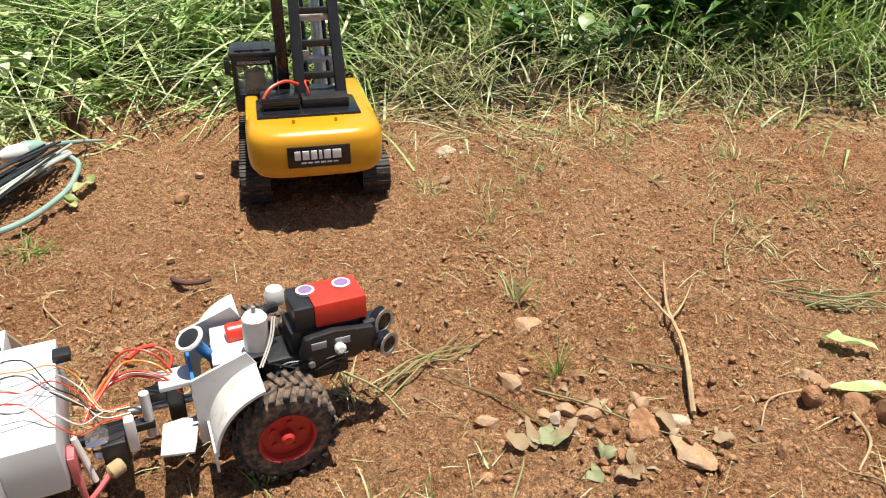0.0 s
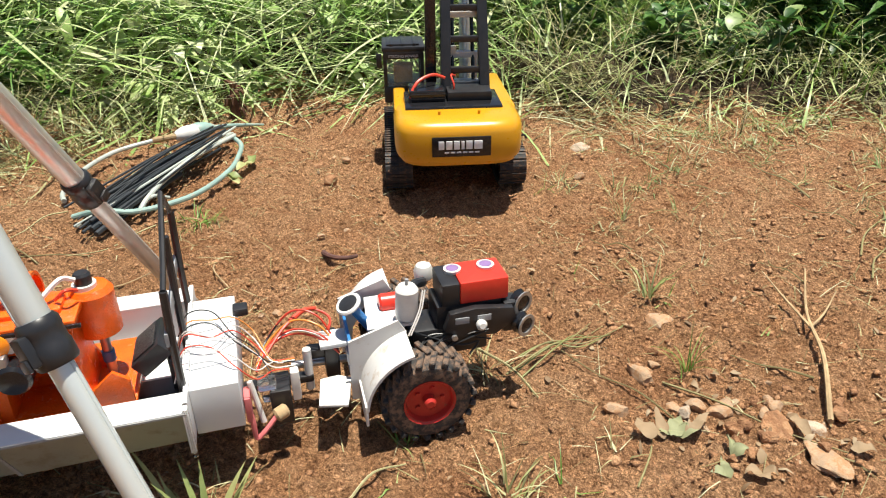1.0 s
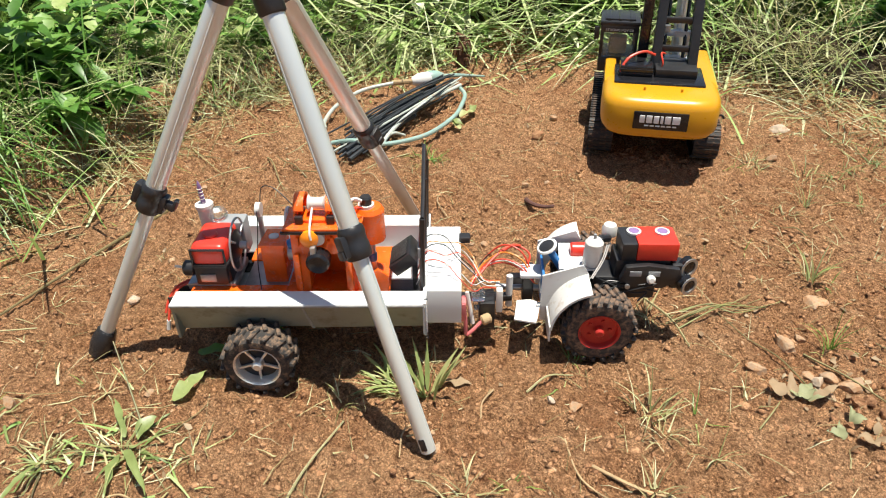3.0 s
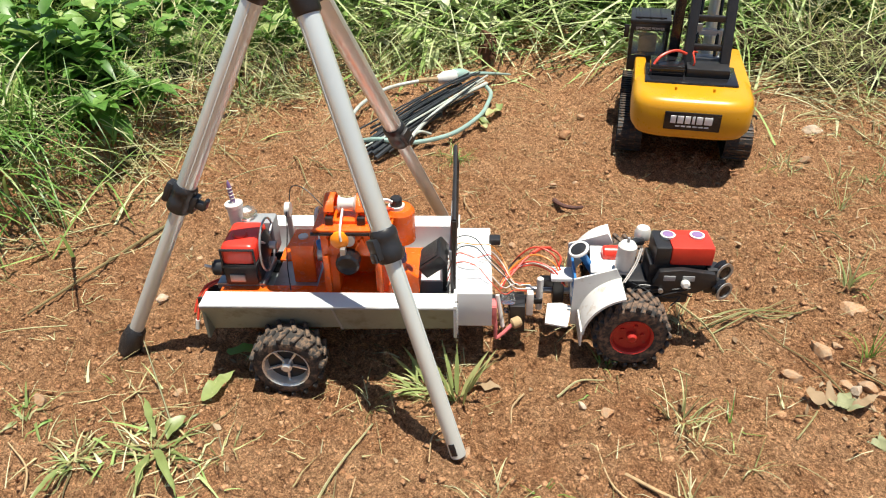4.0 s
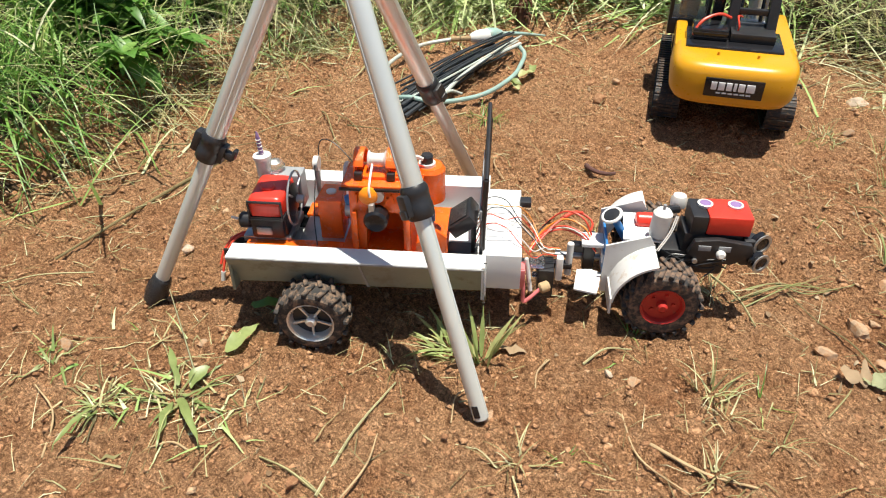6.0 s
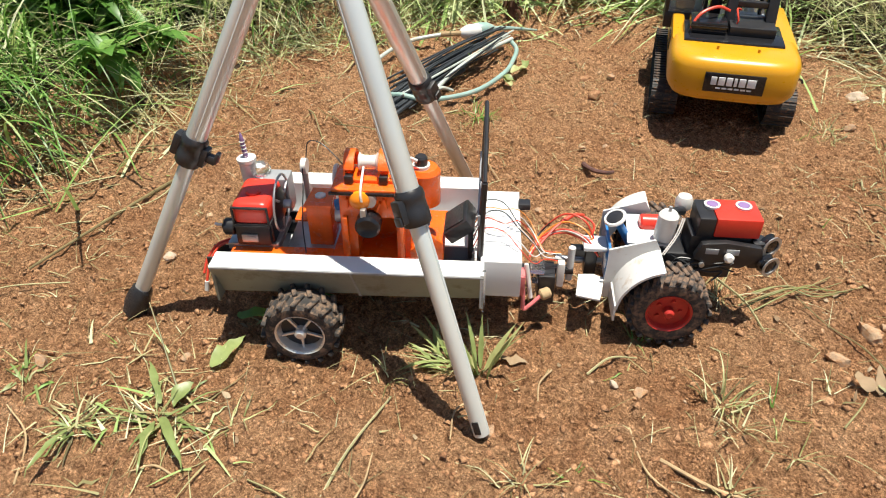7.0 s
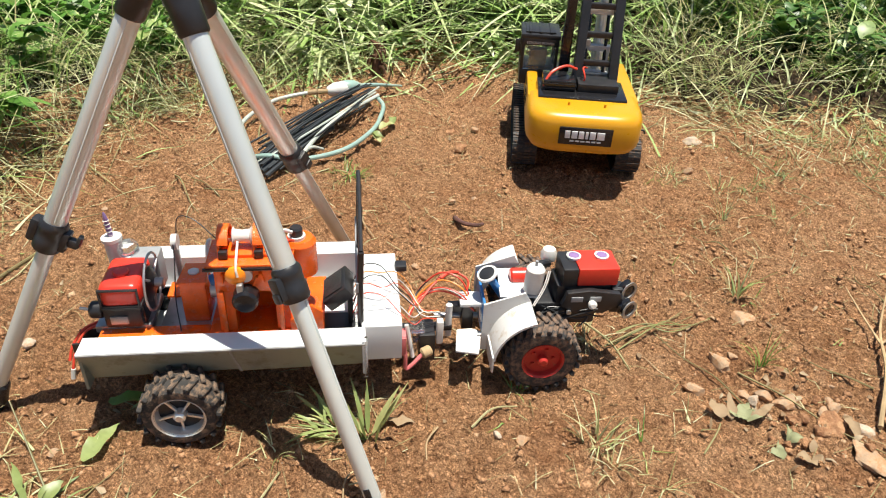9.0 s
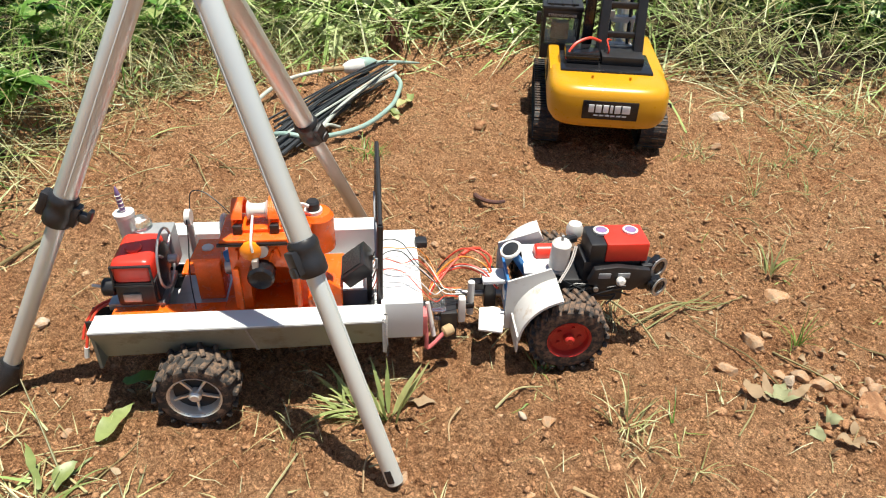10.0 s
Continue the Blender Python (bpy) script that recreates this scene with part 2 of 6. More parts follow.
def part(name, bm, material, parent=None, label="", smooth=True, m=None):
    me = bpy.data.meshes.new(name)
    bm.normal_update()
    if smooth:
        for f in bm.faces:
            f.smooth = True
        for e in bm.edges:
            if len(e.link_faces) == 2 and e.calc_face_angle(0) > 0.6:
                e.smooth = False
    bm.to_mesh(me)
    bm.free()
    me.materials.append(material)
    ob = new(name, me)
    if m is not None:
        ob.matrix_basis = m
    if parent:
        ob.parent = parent
    return tagged(ob, label)


def share(ob, m, parent):
    c = new(ob.name.split(".")[0], ob.data)
    c.matrix_basis = m
    c.parent = parent
    return c


def box(x0, x1, y0, y1, z0, z1, bevel=0.0008, bm=None, m=None, seg=2):
    bm = bm or bmesh.new()
    tmp = bmesh.new()
    bmesh.ops.create_cube(tmp, size=1)
    for v in tmp.verts:
        v.co = Vector(((x0 + x1) / 2 + v.co.x * (x1 - x0), (y0 + y1) / 2 + v.co.y * (y1 - y0), (z0 + z1) / 2 + v.co.z * (z1 - z0)))
    if bevel:
        bmesh.ops.bevel(tmp, geom=tmp.edges[:], offset=min(bevel, 0.45 * min(x1 - x0, y1 - y0, z1 - z0)), segments=seg, profile=0.6, affect="EDGES")
    return merge(bm, tmp, m)


def merge(bm, tmp, m=None):
    if m is not None:
        bmesh.ops.transform(tmp, matrix=m, verts=tmp.verts[:])
    me = bpy.data.meshes.new("tmp")
    tmp.to_mesh(me)
    tmp.free()
    bm.from_mesh(me)
    bpy.data.meshes.remove(me)
    return bm


def lathe(profile, p0=(0, 0, 0), axis=(0, 0, 1), seg=24, bm=None, caps=True):
    """Turns (radius, height) pairs about an axis through p0."""
    bm = bm or bmesh.new()
    tmp = bmesh.new()
    rings = []
    for r, h in profile:
        rings.append([tmp.verts.new((r * math.cos(2 * math.pi * i / seg), r * math.sin(2 * math.pi * i / seg), h)) for i in range(seg)])
    for a, b in zip(rings, rings[1:]):
        for i in range(seg):
            tmp.faces.new((a[i], a[(i + 1) % seg], b[(i + 1) % seg], b[i]))
    if not caps:
        for i in range(seg):
            tmp.faces.new((rings[-1][i], rings[-1][(i + 1) % seg], rings[0][(i + 1) % seg], rings[0][i]))
    if caps and profile[0][0] > 1e-6:
        tmp.faces.new(rings[0][::-1])
    if caps and profile[-1][0] > 1e-6:
        tmp.faces.new(rings[-1])
    q = Vector((0, 0, 1)).rotation_difference(Vector(axis).normalized())
    return merge(bm, tmp, Matrix.Translation(p0) @ q.to_matrix().to_4x4())


def rod(p0, p1, r, r1=None, seg=16, bm=None, edge=0.0):
    p0, p1 = Vector(p0), Vector(p1)
    h = (p1 - p0).length
    r1 = r if r1 is None else r1
    e = edge
    prof = [(r - e, 0), (r, e), (r1, h - e), (r1 - e, h)] if e else [(r, 0), (r1, h)]
    return lathe(prof, p0, p1 - p0, seg, bm)


def smooth_path(pts, per=6):
    pts = [Vector(p) for p in pts]
    q = [2 * pts[0] - pts[1]] + pts + [2 * pts[-1] - pts[-2]]
    out = []
    for i in range(1, len(q) - 2):
        a, b, c, d = q[i - 1:i + 3]
        for k in range(per):
            t = k / per
            out.append(0.5 * (2 * b + (c - a) * t + (2 * a - 5 * b + 4 * c - d) * t * t + (3 * b - a - 3 * c + d) * t ** 3))
    return out + [pts[-1]]


def tube(pts, r, seg=8, bm=None, r1=None, per=6):
    """A round cable, tube or twig along a smooth line, tapering to r1."""
    bm = bm or bmesh.new()
    path = smooth_path(pts, per) if per > 1 else [Vector(p) for p in pts]
    r1 = r if r1 is None else r1
    side = None
    rings = []
    for i, p in enumerate(path):
        d = (path[min(i + 1, len(path) - 1)] - path[max(i - 1, 0)]).normalized()
        if side is None:
            side = d.orthogonal().normalized()
        side = (side - d * side.dot(d)).normalized()
        up = d.cross(side)
        rr = r + (r1 - r) * i / (len(path) - 1)
        rings.append([bm.verts.new(p + rr * (side * math.cos(2 * math.pi * k / seg) + up * math.sin(2 * math.pi * k / seg))) for k in range(seg)])
    for a, b in zip(rings, rings[1:]):
        for k in range(seg):
            bm.faces.new((a[k], a[(k + 1) % seg], b[(k + 1) % seg], b[k]))
    bm.faces.new(rings[0][::-1])
    bm.faces.new(rings[-1])
    return bm


def prism(outline, z0, z1, bevel=0.0, axis="z", bm=None):
    """A flat outline given thickness: along z, or along x or y with the outline in the other two."""
    bm = bm or bmesh.new()
    tmp = bmesh.new()
    lo = [tmp.verts.new((x, y, z0)) for x, y in outline]
    hi = [tmp.verts.new((x, y, z1)) for x, y in outline]
    n = len(outline)
    tmp.faces.new(lo[::-1])
    tmp.faces.new(hi)
    for i in range(n):
        tmp.faces.new((lo[i], lo[(i + 1) % n], hi[(i + 1) % n], hi[i]))
    if bevel:
        bmesh.ops.bevel(tmp, geom=tmp.edges[:], offset=bevel, segments=2, profile=0.6, affect="EDGES")
    m = None
    if axis == "y":
        m = Matrix(((1, 0, 0, 0), (0, 0, 1, 0), (0, 1, 0, 0), (0, 0, 0, 1)))
    if axis == "x":
        m = Matrix(((0, 0, 1, 0), (1, 0, 0, 0), (0, 1, 0, 0), (0, 0, 0, 1)))
    bm = merge(bm, tmp, m)
    bmesh.ops.recalc_face_normals(bm, faces=bm.faces[:])
    return bm


def arc_shell(cx, cz, r0, r1, a0, a1, y0, y1, n=14, bm=None):
    """A curved sheet about a sideways axis, from angle a0 to a1 in degrees."""
    pts = [(cx + r1 * math.cos(radians(a0 + (a1 - a0) * i / n)), cz + r1 * math.sin(radians(a0 + (a1 - a0) * i / n))) for i in range(n + 1)]
    pts += [(cx + r0 * math.cos(radians(a1 + (a0 - a1) * i / n)), cz + r0 * math.sin(radians(a1 + (a0 - a1) * i / n))) for i in range(n + 1)]
    return prism(pts, y0, y1, 0, "y", bm)


# ---- ground ----
def lattice(x, y, seed):
    return np.mod(np.abs(np.sin(x * 127.1 + y * 311.7 + seed * 74.7) * 43758.5453), 1.0)


def value_noise(x, y, seed=0):
    xi, yi = np.floor(x), np.floor(y)
    u, v = x - xi, y - yi
    u, v = u * u * (3 - 2 * u), v * v * (3 - 2 * v)
    a, b = lattice(xi, yi, seed), lattice(xi + 1, yi, seed)
    c, d = lattice(xi, yi + 1, seed), lattice(xi + 1, yi + 1, seed)
    return (a * (1 - u) + b * u) * (1 - v) + (c * (1 - u) + d * u) * v


EDGE = ((-0.70, -1.2), (-0.76, -0.3), (-0.86, 0.05), (-0.94, 0.35), (-0.93, 0.62), (-0.80, 0.98), (-0.69, 1.24), (-0.45, 1.31), (-0.12, 1.23), (0.10, 1.25), (0.30, 1.32), (0.45, 1.38), (0.9, 1.46), (2.4, 1.6))


def beyond_edge(x, y):
    """How far a place lies behind the line where the weeds begin; negative on the bare soil."""
    x, y = np.asarray(x, float), np.asarray(y, float)
    best, sign = np.full(x.shape, 9.0), np.full(x.shape, -1.0)
    for (ax, ay), (bx, by) in zip(EDGE, EDGE[1:]):
        dx, dy = bx - ax, by - ay
        t = np.clip(((x - ax) * dx + (y - ay) * dy) / (dx * dx + dy * dy), 0, 1)
        d = np.hypot(x - ax - t * dx, y - ay - t * dy)
        s = np.where((x - ax) * dy - (y - ay) * dx < 0, 1.0, -1.0)
        sign = np.where(d < best - 1e-9, s, sign)
        best = np.minimum(best, d)
    return best * sign


def soil_height(x, y):
    x, y = np.asarray(x, float), np.asarray(y, float)
    wx, wy = x + 0.01 * value_noise(x * 30, y * 30, 9), y + 0.01 * value_noise(x * 30, y * 30, 8)
    h = 0.010 * (value_noise(x * 4, y * 4, 1) - 0.5) + 0.010 * (value_noise(wx * 18, wy * 18, 2) - 0.5)
    lump = np.clip(value_noise(wx * 55, wy * 55, 3) - 0.45, 0, 1)
    h += 0.018 * lump * value_noise(x * 7, y * 7, 5) + 0.0065 * (value_noise(wx * 120, wy * 120, 4) - 0.5) + 0.0035 * (value_noise(x * 210, y * 260, 6) - 0.5)
    h += 0.0075 * np.clip((value_noise(wx * 78, wy * 78, 14) - 0.58) * 3.5, 0, 1) * (0.35 + 0.65 * value_noise(x * 6, y * 6, 15))
    h += 0.0052 * np.clip((value_noise(wx * 150 + 3, wy * 150, 16) - 0.52) * 3.0, 0, 1) * (0.3 + 0.7 * value_noise(x * 8, y * 8, 17))
    near = np.clip(1.5 - np.hypot(x, y - 0.4) / 8, 0, 1)
    left = np.clip((-0.60 - x) * 5, 0, 1) * np.clip((0.95 - y) * 5, 0, 1)
    bank = np.clip(beyond_edge(x, y) / (0.18 - 0.11 * left), 0, 1)
    return h * near + (0.045 + 0.025 * left) * bank * bank * (3 - 2 * bank) * near - 0.0075


def ground():
    def line(lo, hi, step):
        fine = np.arange(lo, hi, step)
        out = np.cumsum(step * 1.16 ** np.arange(1, 60))
        return np.concatenate(((lo - out)[::-1], fine, fine[-1] + out))
    xs, ys = line(-1.0, 0.85, 0.0042), line(-0.45, 1.45, 0.0042)
    gx, gy = np.meshgrid(xs, ys)
    co = np.stack((gx, gy, soil_height(gx, gy)), -1).reshape(-1, 3)
    nx, ny = len(xs), len(ys)
    i = (np.arange(ny - 1)[:, None] * nx + np.arange(nx - 1)).ravel()
    quads = np.stack((i, i + 1, i + 1 + nx, i + nx), 1)
    return mesh_thing("ground", co, quads, M_SOIL)


def mesh_thing(name, co, faces, material, smooth=True):
    me = bpy.data.meshes.new(name)
    me.vertices.add(len(co))
    me.vertices.foreach_set("co", np.asarray(co, np.float32).ravel())
    k = faces.shape[1]
    me.loops.add(faces.size)
    me.loops.foreach_set("vertex_index", faces.astype(np.int32).ravel())
    me.polygons.add(len(faces))
    me.polygons.foreach_set("loop_start", np.arange(0, faces.size, k, dtype=np.int32))
    me.update(calc_edges=True)
    if smooth:
        me.polygons.foreach_set("use_smooth", np.ones(len(faces), bool))
    me.materials.append(material)
    return new(name, me)


def weed_shade():
    """Dark sheet standing for the shade under the weeds, thinning out at their edge."""
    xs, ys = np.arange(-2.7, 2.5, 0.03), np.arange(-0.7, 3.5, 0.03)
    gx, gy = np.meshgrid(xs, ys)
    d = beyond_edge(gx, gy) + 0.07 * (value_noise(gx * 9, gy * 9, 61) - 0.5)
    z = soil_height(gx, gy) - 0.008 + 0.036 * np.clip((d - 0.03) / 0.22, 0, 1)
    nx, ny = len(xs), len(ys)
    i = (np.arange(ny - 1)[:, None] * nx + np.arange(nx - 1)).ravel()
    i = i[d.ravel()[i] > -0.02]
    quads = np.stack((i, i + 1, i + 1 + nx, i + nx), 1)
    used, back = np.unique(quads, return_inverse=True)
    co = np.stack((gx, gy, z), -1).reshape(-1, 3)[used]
    return mesh_thing("weed_shade", co, back.reshape(-1, 4), M_WEEDSHADE)


tagged(ground(), "dry reddish-brown garden soil, crumbly with small clods", "ground", kind="structure")
tagged(weed_shade(), "dark brown sheet on the earth, coloured as the shade under the weeds", "leaf mould", kind="structure")


# ---- tripod ----
def tripod():
    t = thing("tripod", pose(-0.235, 0.06, 0), "silver aluminium camera tripod with black plastic clamps, standing astride the trailer", "tripod")
    base = Vector((-0.235, 0.06, 0))
    apex = Vector((0, 0, 0.508))
    feet = ((Vector((0, 0, 0.0)), Vector((-0.099, 0.019, 0.213)), M_ALU, "plain"),
            (Vector((-0.429, -0.115, 0.0)), Vector((-0.352, -0.036, 0.207)), M_ALU, "taped"),
            (Vector((-0.26, 0.339, 0.0)), Vector((-0.247, 0.206, 0.222)), M_ALUTANREFLECT, "plain"))
    for foot, clamp, alu, how in feet:
        f, c = foot - base, clamp - base
        d = (c - f).normalized()
        top = f + d * ((0.427 - f.z) / d.z)
        lower = bmesh.new()
        f0 = f - Vector((0, 0, 0.002))
        lathe([(0.0060, 0.0), (0.0082, 0.0), (0.0084, 0.001), (0.0084, (c - f0).length + 0.01)], f0, d, 20, lower)
        leg = part("lower_leg", lower, alu, t)
        if how != "taped":
            side = d.cross(Vector((0.3, -0.9, 0.2))).normalized()
            out = side.cross(d).normalized()
            q = Matrix((side, d, out)).transposed().to_4x4()
            slot = box(-0.0033, 0.0033, 0.004, 0.018, -0.0012, 0.0012, 0.001)
            for s in (-1, 1):
                part("leg_rib", rod(f0 + side * s * 0.0080 + d * 0.004, c + side * s * 0.0080, 0.0013, seg=6), alu, leg)
            part("pin_slot", slot, M_GLOSSBLACK, leg, "dark slot at the tube's end", m=Matrix.Translation(f0 + (-out if out.y > 0 else out) * 0.0078) @ q)
        else:
            wrap = lathe([(0.010, -0.012), (0.0135, -0.011), (0.0145, 0.002), (0.013, 0.014), (0.0115, 0.024), (0.009, 0.027)], f0 + d * 0.012, d, 14)
            for v in wrap.verts:
                v.co += Vector((noise.noise(v.co * 160), noise.noise(v.co * 160 + Vector((5, 0, 0))), noise.noise(v.co * 160 + Vector((0, 7, 0))))) * 0.0018
            part("foot_wrap", wrap, M_TAPE, t, "crumpled black tape wrapped round the foot")
        upper = lathe([(0.0104, 0.0), (0.0107, 0.001), (0.0107, (top - c).length)], c, d, 24)
        up = part("upper_leg", upper, alu, t)
        groove = d.cross(Vector((0, 0, 1))).normalized()
        ridge = bmesh.new()
        for s in (-1, 1):
            rod(c + groove * s * 0.0102 + d * 0.02, top + groove * s * 0.0102, 0.0012, seg=6, bm=ridge)
        part("leg_ridge", ridge, alu, up)
        cl = part("clamp", lathe([(0.0124, -0.017), (0.0136, -0.015), (0.0138, -0.004), (0.0131, -0.002), (0.0131, 0.006), (0.0138, 0.008), (0.0136, 0.013), (0.0118, 0.016)], c, d, 24), M_BLACK, t)
        side = Vector((d.y, -d.x, 0)).normalized()
        if side.dot(Vector((0.55, -0.8, 0))) < 0:
            side = -side
        if how == "taped":
            side = Vector((0.8, 0.5, 0))
            side = (side - d * side.dot(d)).normalized()
        q = Matrix((side, d.cross(side), d)).transposed().to_4x4()
        lever = box(0.010, 0.0180, -0.007, 0.007, -0.012, 0.010, 0.0025)
        if how == "taped":
            box(0.0165, 0.0275, -0.005, 0.004, -0.004, 0.005, 0.002, lever)
            box(0.0245, 0.0290, -0.005, 0.004, -0.002, 0.011, 0.0018, lever)
            box(-0.0200, -0.0105, -0.008, 0.008, -0.012, 0.013, 0.004, lever)
        else:
            box(0.0165, 0.0200, -0.005, 0.005, -0.013, -0.004, 0.0016, lever)
        part("clamp_lever", lever, M_BLACK, cl, m=Matrix.Translation(c) @ q)
        boot = lathe([(0.0118, -0.004), (0.0132, -0.002), (0.0138, 0.02), (0.0150, 0.040), (0.013, 0.050)], top - d * 0.012, d, 20)
        part("leg_boot", boot, M_BLACK, t, "black plastic leg socket")
    part("hub", lathe([(0.020, 0.438), (0.036, 0.446), (0.040, 0.468), (0.034, 0.486), (0.018, 0.490)], (0, 0, 0), (0, 0, 1), 28), M_BLACK, t)
    part("centre_column", rod((0, 0, 0.425), (0, 0, 0.53), 0.011, seg=20, edge=0.001), M_ALU, t)
    return t


tripod()


# ---- toy excavator ----
def excavator():
    ex = thing("toy_excavator", pose(-0.144, 0.931, 0), "yellow and black toy excavator on tracks, standing on bare soil", "toy excavator")
    under = Matrix.Rotation(radians(24), 4, "Z")
    house = Matrix.Rotation(radians(24), 4, "Z")
    # tracks
    shoe_mesh = None
    for s in (-1, 1):
        cx, half, rad, zc = s * 0.095, 0.124, 0.0295, 0.0325
        fr = box(cx - 0.014, cx + 0.014, -half, half, zc - 0.017, zc + 0.017, 0.004)
        tr = part("track_frame", fr, M_BLACK, ex, m=under)
        for k in range(7):
            yy = -0.096 + 0.032 * k
            part("roller", rod((cx - 0.016, yy, 0.0125), (cx + 0.016, yy, 0.0125), 0.008, seg=12, edge=0.001), M_BLACK, tr)
        for yy in (-half, half):
            part("sprocket", lathe([(0.006, -0.019), (0.012, -0.018), (0.023, -0.014), (0.025, 0.014), (0.012, 0.018), (0.006, 0.019)], (cx, yy, zc), (1, 0, 0), 20), M_BLACK, tr)
        straight, turn = 2 * half, math.pi * rad
        total = 2 * (straight + turn)
        n = 54
        for k in range(n):
            d = total * k / n
            if d < straight:
                p, a = (-half + d, zc + rad), 0.0
            elif d < straight + turn:
                w = (d - straight) / rad
                p, a = (half + rad * math.sin(w), zc + rad * math.cos(w)), -w
            elif d < 2 * straight + turn:
                p, a = (half - (d - straight - turn), zc - rad), math.pi
            else:
                w = (d - 2 * straight - turn) / rad
                p, a = (-half - rad * math.sin(w), zc - rad * math.cos(w)), math.pi - w
            m = under @ Matrix.Translation((cx, p[0], p[1])) @ Matrix.Rotation(a, 4, "X")
            if shoe_mesh is None:
                b = box(-0.0225, 0.0225, -0.0062, 0.0062, -0.0015, 0.0012, 0.0)
                box(-0.0225, 0.0225, -0.0012, 0.0012, 0.0010, 0.0032, 0.0, b)
                shoe_mesh = part("track_shoe", b, M_TRACK, ex, smooth=False, m=m)
            else:
                share(shoe_mesh, m, ex)
    part("undercarriage", box(-0.075, 0.075, -0.06, 0.06, 0.028, 0.055, 0.006), M_BLACK, ex, m=under)
    part("slew_ring", rod((0, 0, 0.052), (0, 0, 0.078), 0.055, seg=32), M_BLACK, ex)
    # counterweight, bowed at the back with soft edges
    def ring(inset):
        pts = []
        for k in range(25):
            a = math.pi * k / 24
            c, q = math.cos(a), math.sin(a)
            pts.append((math.copysign(abs(c) ** 0.42, c) * (0.1005 - inset), -0.150 - abs(q) ** 0.55 * (0.083 - inset)))
        return pts + [(-(0.1005 - inset), -0.118), (0.1005 - inset, -0.118)]

    def loft(levels):
        b = bmesh.new()
        rings = [[b.verts.new((px, py, z)) for px, py in ring(inset)] for z, inset in levels]
        n = len(rings[0])
        for lo, hi in zip(rings, rings[1:]):
            for k in range(n):
                b.faces.new((lo[k], lo[(k + 1) % n], hi[(k + 1) % n], hi[k]))
        b.faces.new(rings[0][::-1])
        b.faces.new(rings[-1])
        bmesh.ops.recalc_face_normals(b, faces=b.faces[:])
        return b

    cw = part("counterweight", loft(((0.079, 0.010), (0.081, 0.004), (0.086, 0.001), (0.094, 0.0), (0.126, 0.0), (0.135, 0.003), (0.141, 0.009), (0.1435, 0.017))), M_YELLOW, ex, "glossy yellow bowed counterweight", m=house)
    part("counterweight_skirt", loft(((0.073, 0.012), (0.075, 0.008), (0.081, 0.007))), M_YELLOW, cw)
    for xx in (-0.030, 0.032):
        part("lifting_eye", rod((xx, -0.185, 0.141), (xx, -0.185, 0.149), 0.0022, seg=8), M_YELLOW, cw)
    # maker's plate with plain white marks
    plate = part("name_plate", box(-0.045, 0.045, -0.2352, -0.2312, 0.0925, 0.1235, 0.0012), M_GLOSSBLACK, cw, "black plate with white bars")
    x = -0.035
    for w, h in ((0.010, 0.013), (0.011, 0.013), (0.010, 0.013), (0.006, 0.013), (0.011, 0.013), (0.014, 0.013)):
        part("plate_mark", box(x, x + w - 0.0014, -0.2364, -0.2348, 0.1045, 0.1045 + h, 0.0004), M_LETTER, plate, "white bar")
        x += w + 0.0012
    for k in range(6):
        part("plate_mark", box(-0.026 + k * 0.0092, -0.019 + k * 0.0092, -0.2360, -0.2348, 0.0985, 0.1008, 0.0), M_LETTER, plate, "small white bar")
    # upper body
    for s, name in ((-1, "side_body"), (1, "side_body")):
        x0, x1 = (0.070, 0.0995) if s > 0 else (-0.0995, -0.078)
        b = box(x0, x1, -0.130, 0.085, 0.080, 0.138, 0.006)
        side = part(name, b, M_YELLOW, ex, m=house)
        xo = x1 + 0.0003 if s > 0 else x0 - 0.0003
        for k in range(4):
            part("vent_slit", box(xo - 0.001, xo + 0.001, -0.09 + 0.012 * k, -0.085 + 0.012 * k, 0.10, 0.125, 0), M_GLOSSBLACK, side)
    part("turntable_deck", box(-0.079, 0.071, -0.126, 0.11, 0.079, 0.124, 0.003), M_BLACK, ex, m=house)
    part("deck_tray", box(-0.082, 0.074, -0.158, -0.060, 0.120, 0.1475, 0.003), M_GLOSSBLACK, ex, m=house)
    batt = part("battery_box", box(-0.074, -0.016, -0.130, -0.075, 0.1475, 0.166, 0.003), M_GLOSSBLACK, ex, "glossy black battery box", m=house)
    for zz in (0.152, 0.159):
        part("battery_rib", box(-0.075, -0.015, -0.1312, -0.130, zz, zz + 0.002, 0.0004), M_BLACK, batt)
    part("motor_box", box(-0.012, 0.060, -0.128, -0.066, 0.1475, 0.162, 0.002), M_BLACK, ex, m=house)
    part("silver_strip", box(-0.006, 0.052, -0.066, -0.058, 0.158, 0.164, 0.001), M_STEEL, ex, "silver metal strip", m=house)
    # cab
    cab = part("cab", box(-0.096, -0.026, 0.0, 0.092, 0.120, 0.150, 0.003), M_BLACK, ex, m=house @ Matrix.Translation((-0.018, 0, -0.010)))
    for px in (-0.096, -0.031):
        for py, tilt in ((0.0, 0.0), (0.044, 0.0), (0.087, -0.012)):
            tmp = box(px, px + 0.006, py, py + 0.006, 0.148, 0.212, 0.001)
            for v in tmp.verts:
                v.co.y += tilt * (v.co.z - 0.148) / 0.064
            part("cab_post", tmp, M_BLACK, cab)
    roof = box(-0.098, -0.023, -0.004, 0.084, 0.210, 0.219, 0.003)
    box(-0.090, -0.032, 0.006, 0.072, 0.218, 0.222, 0.002, roof)
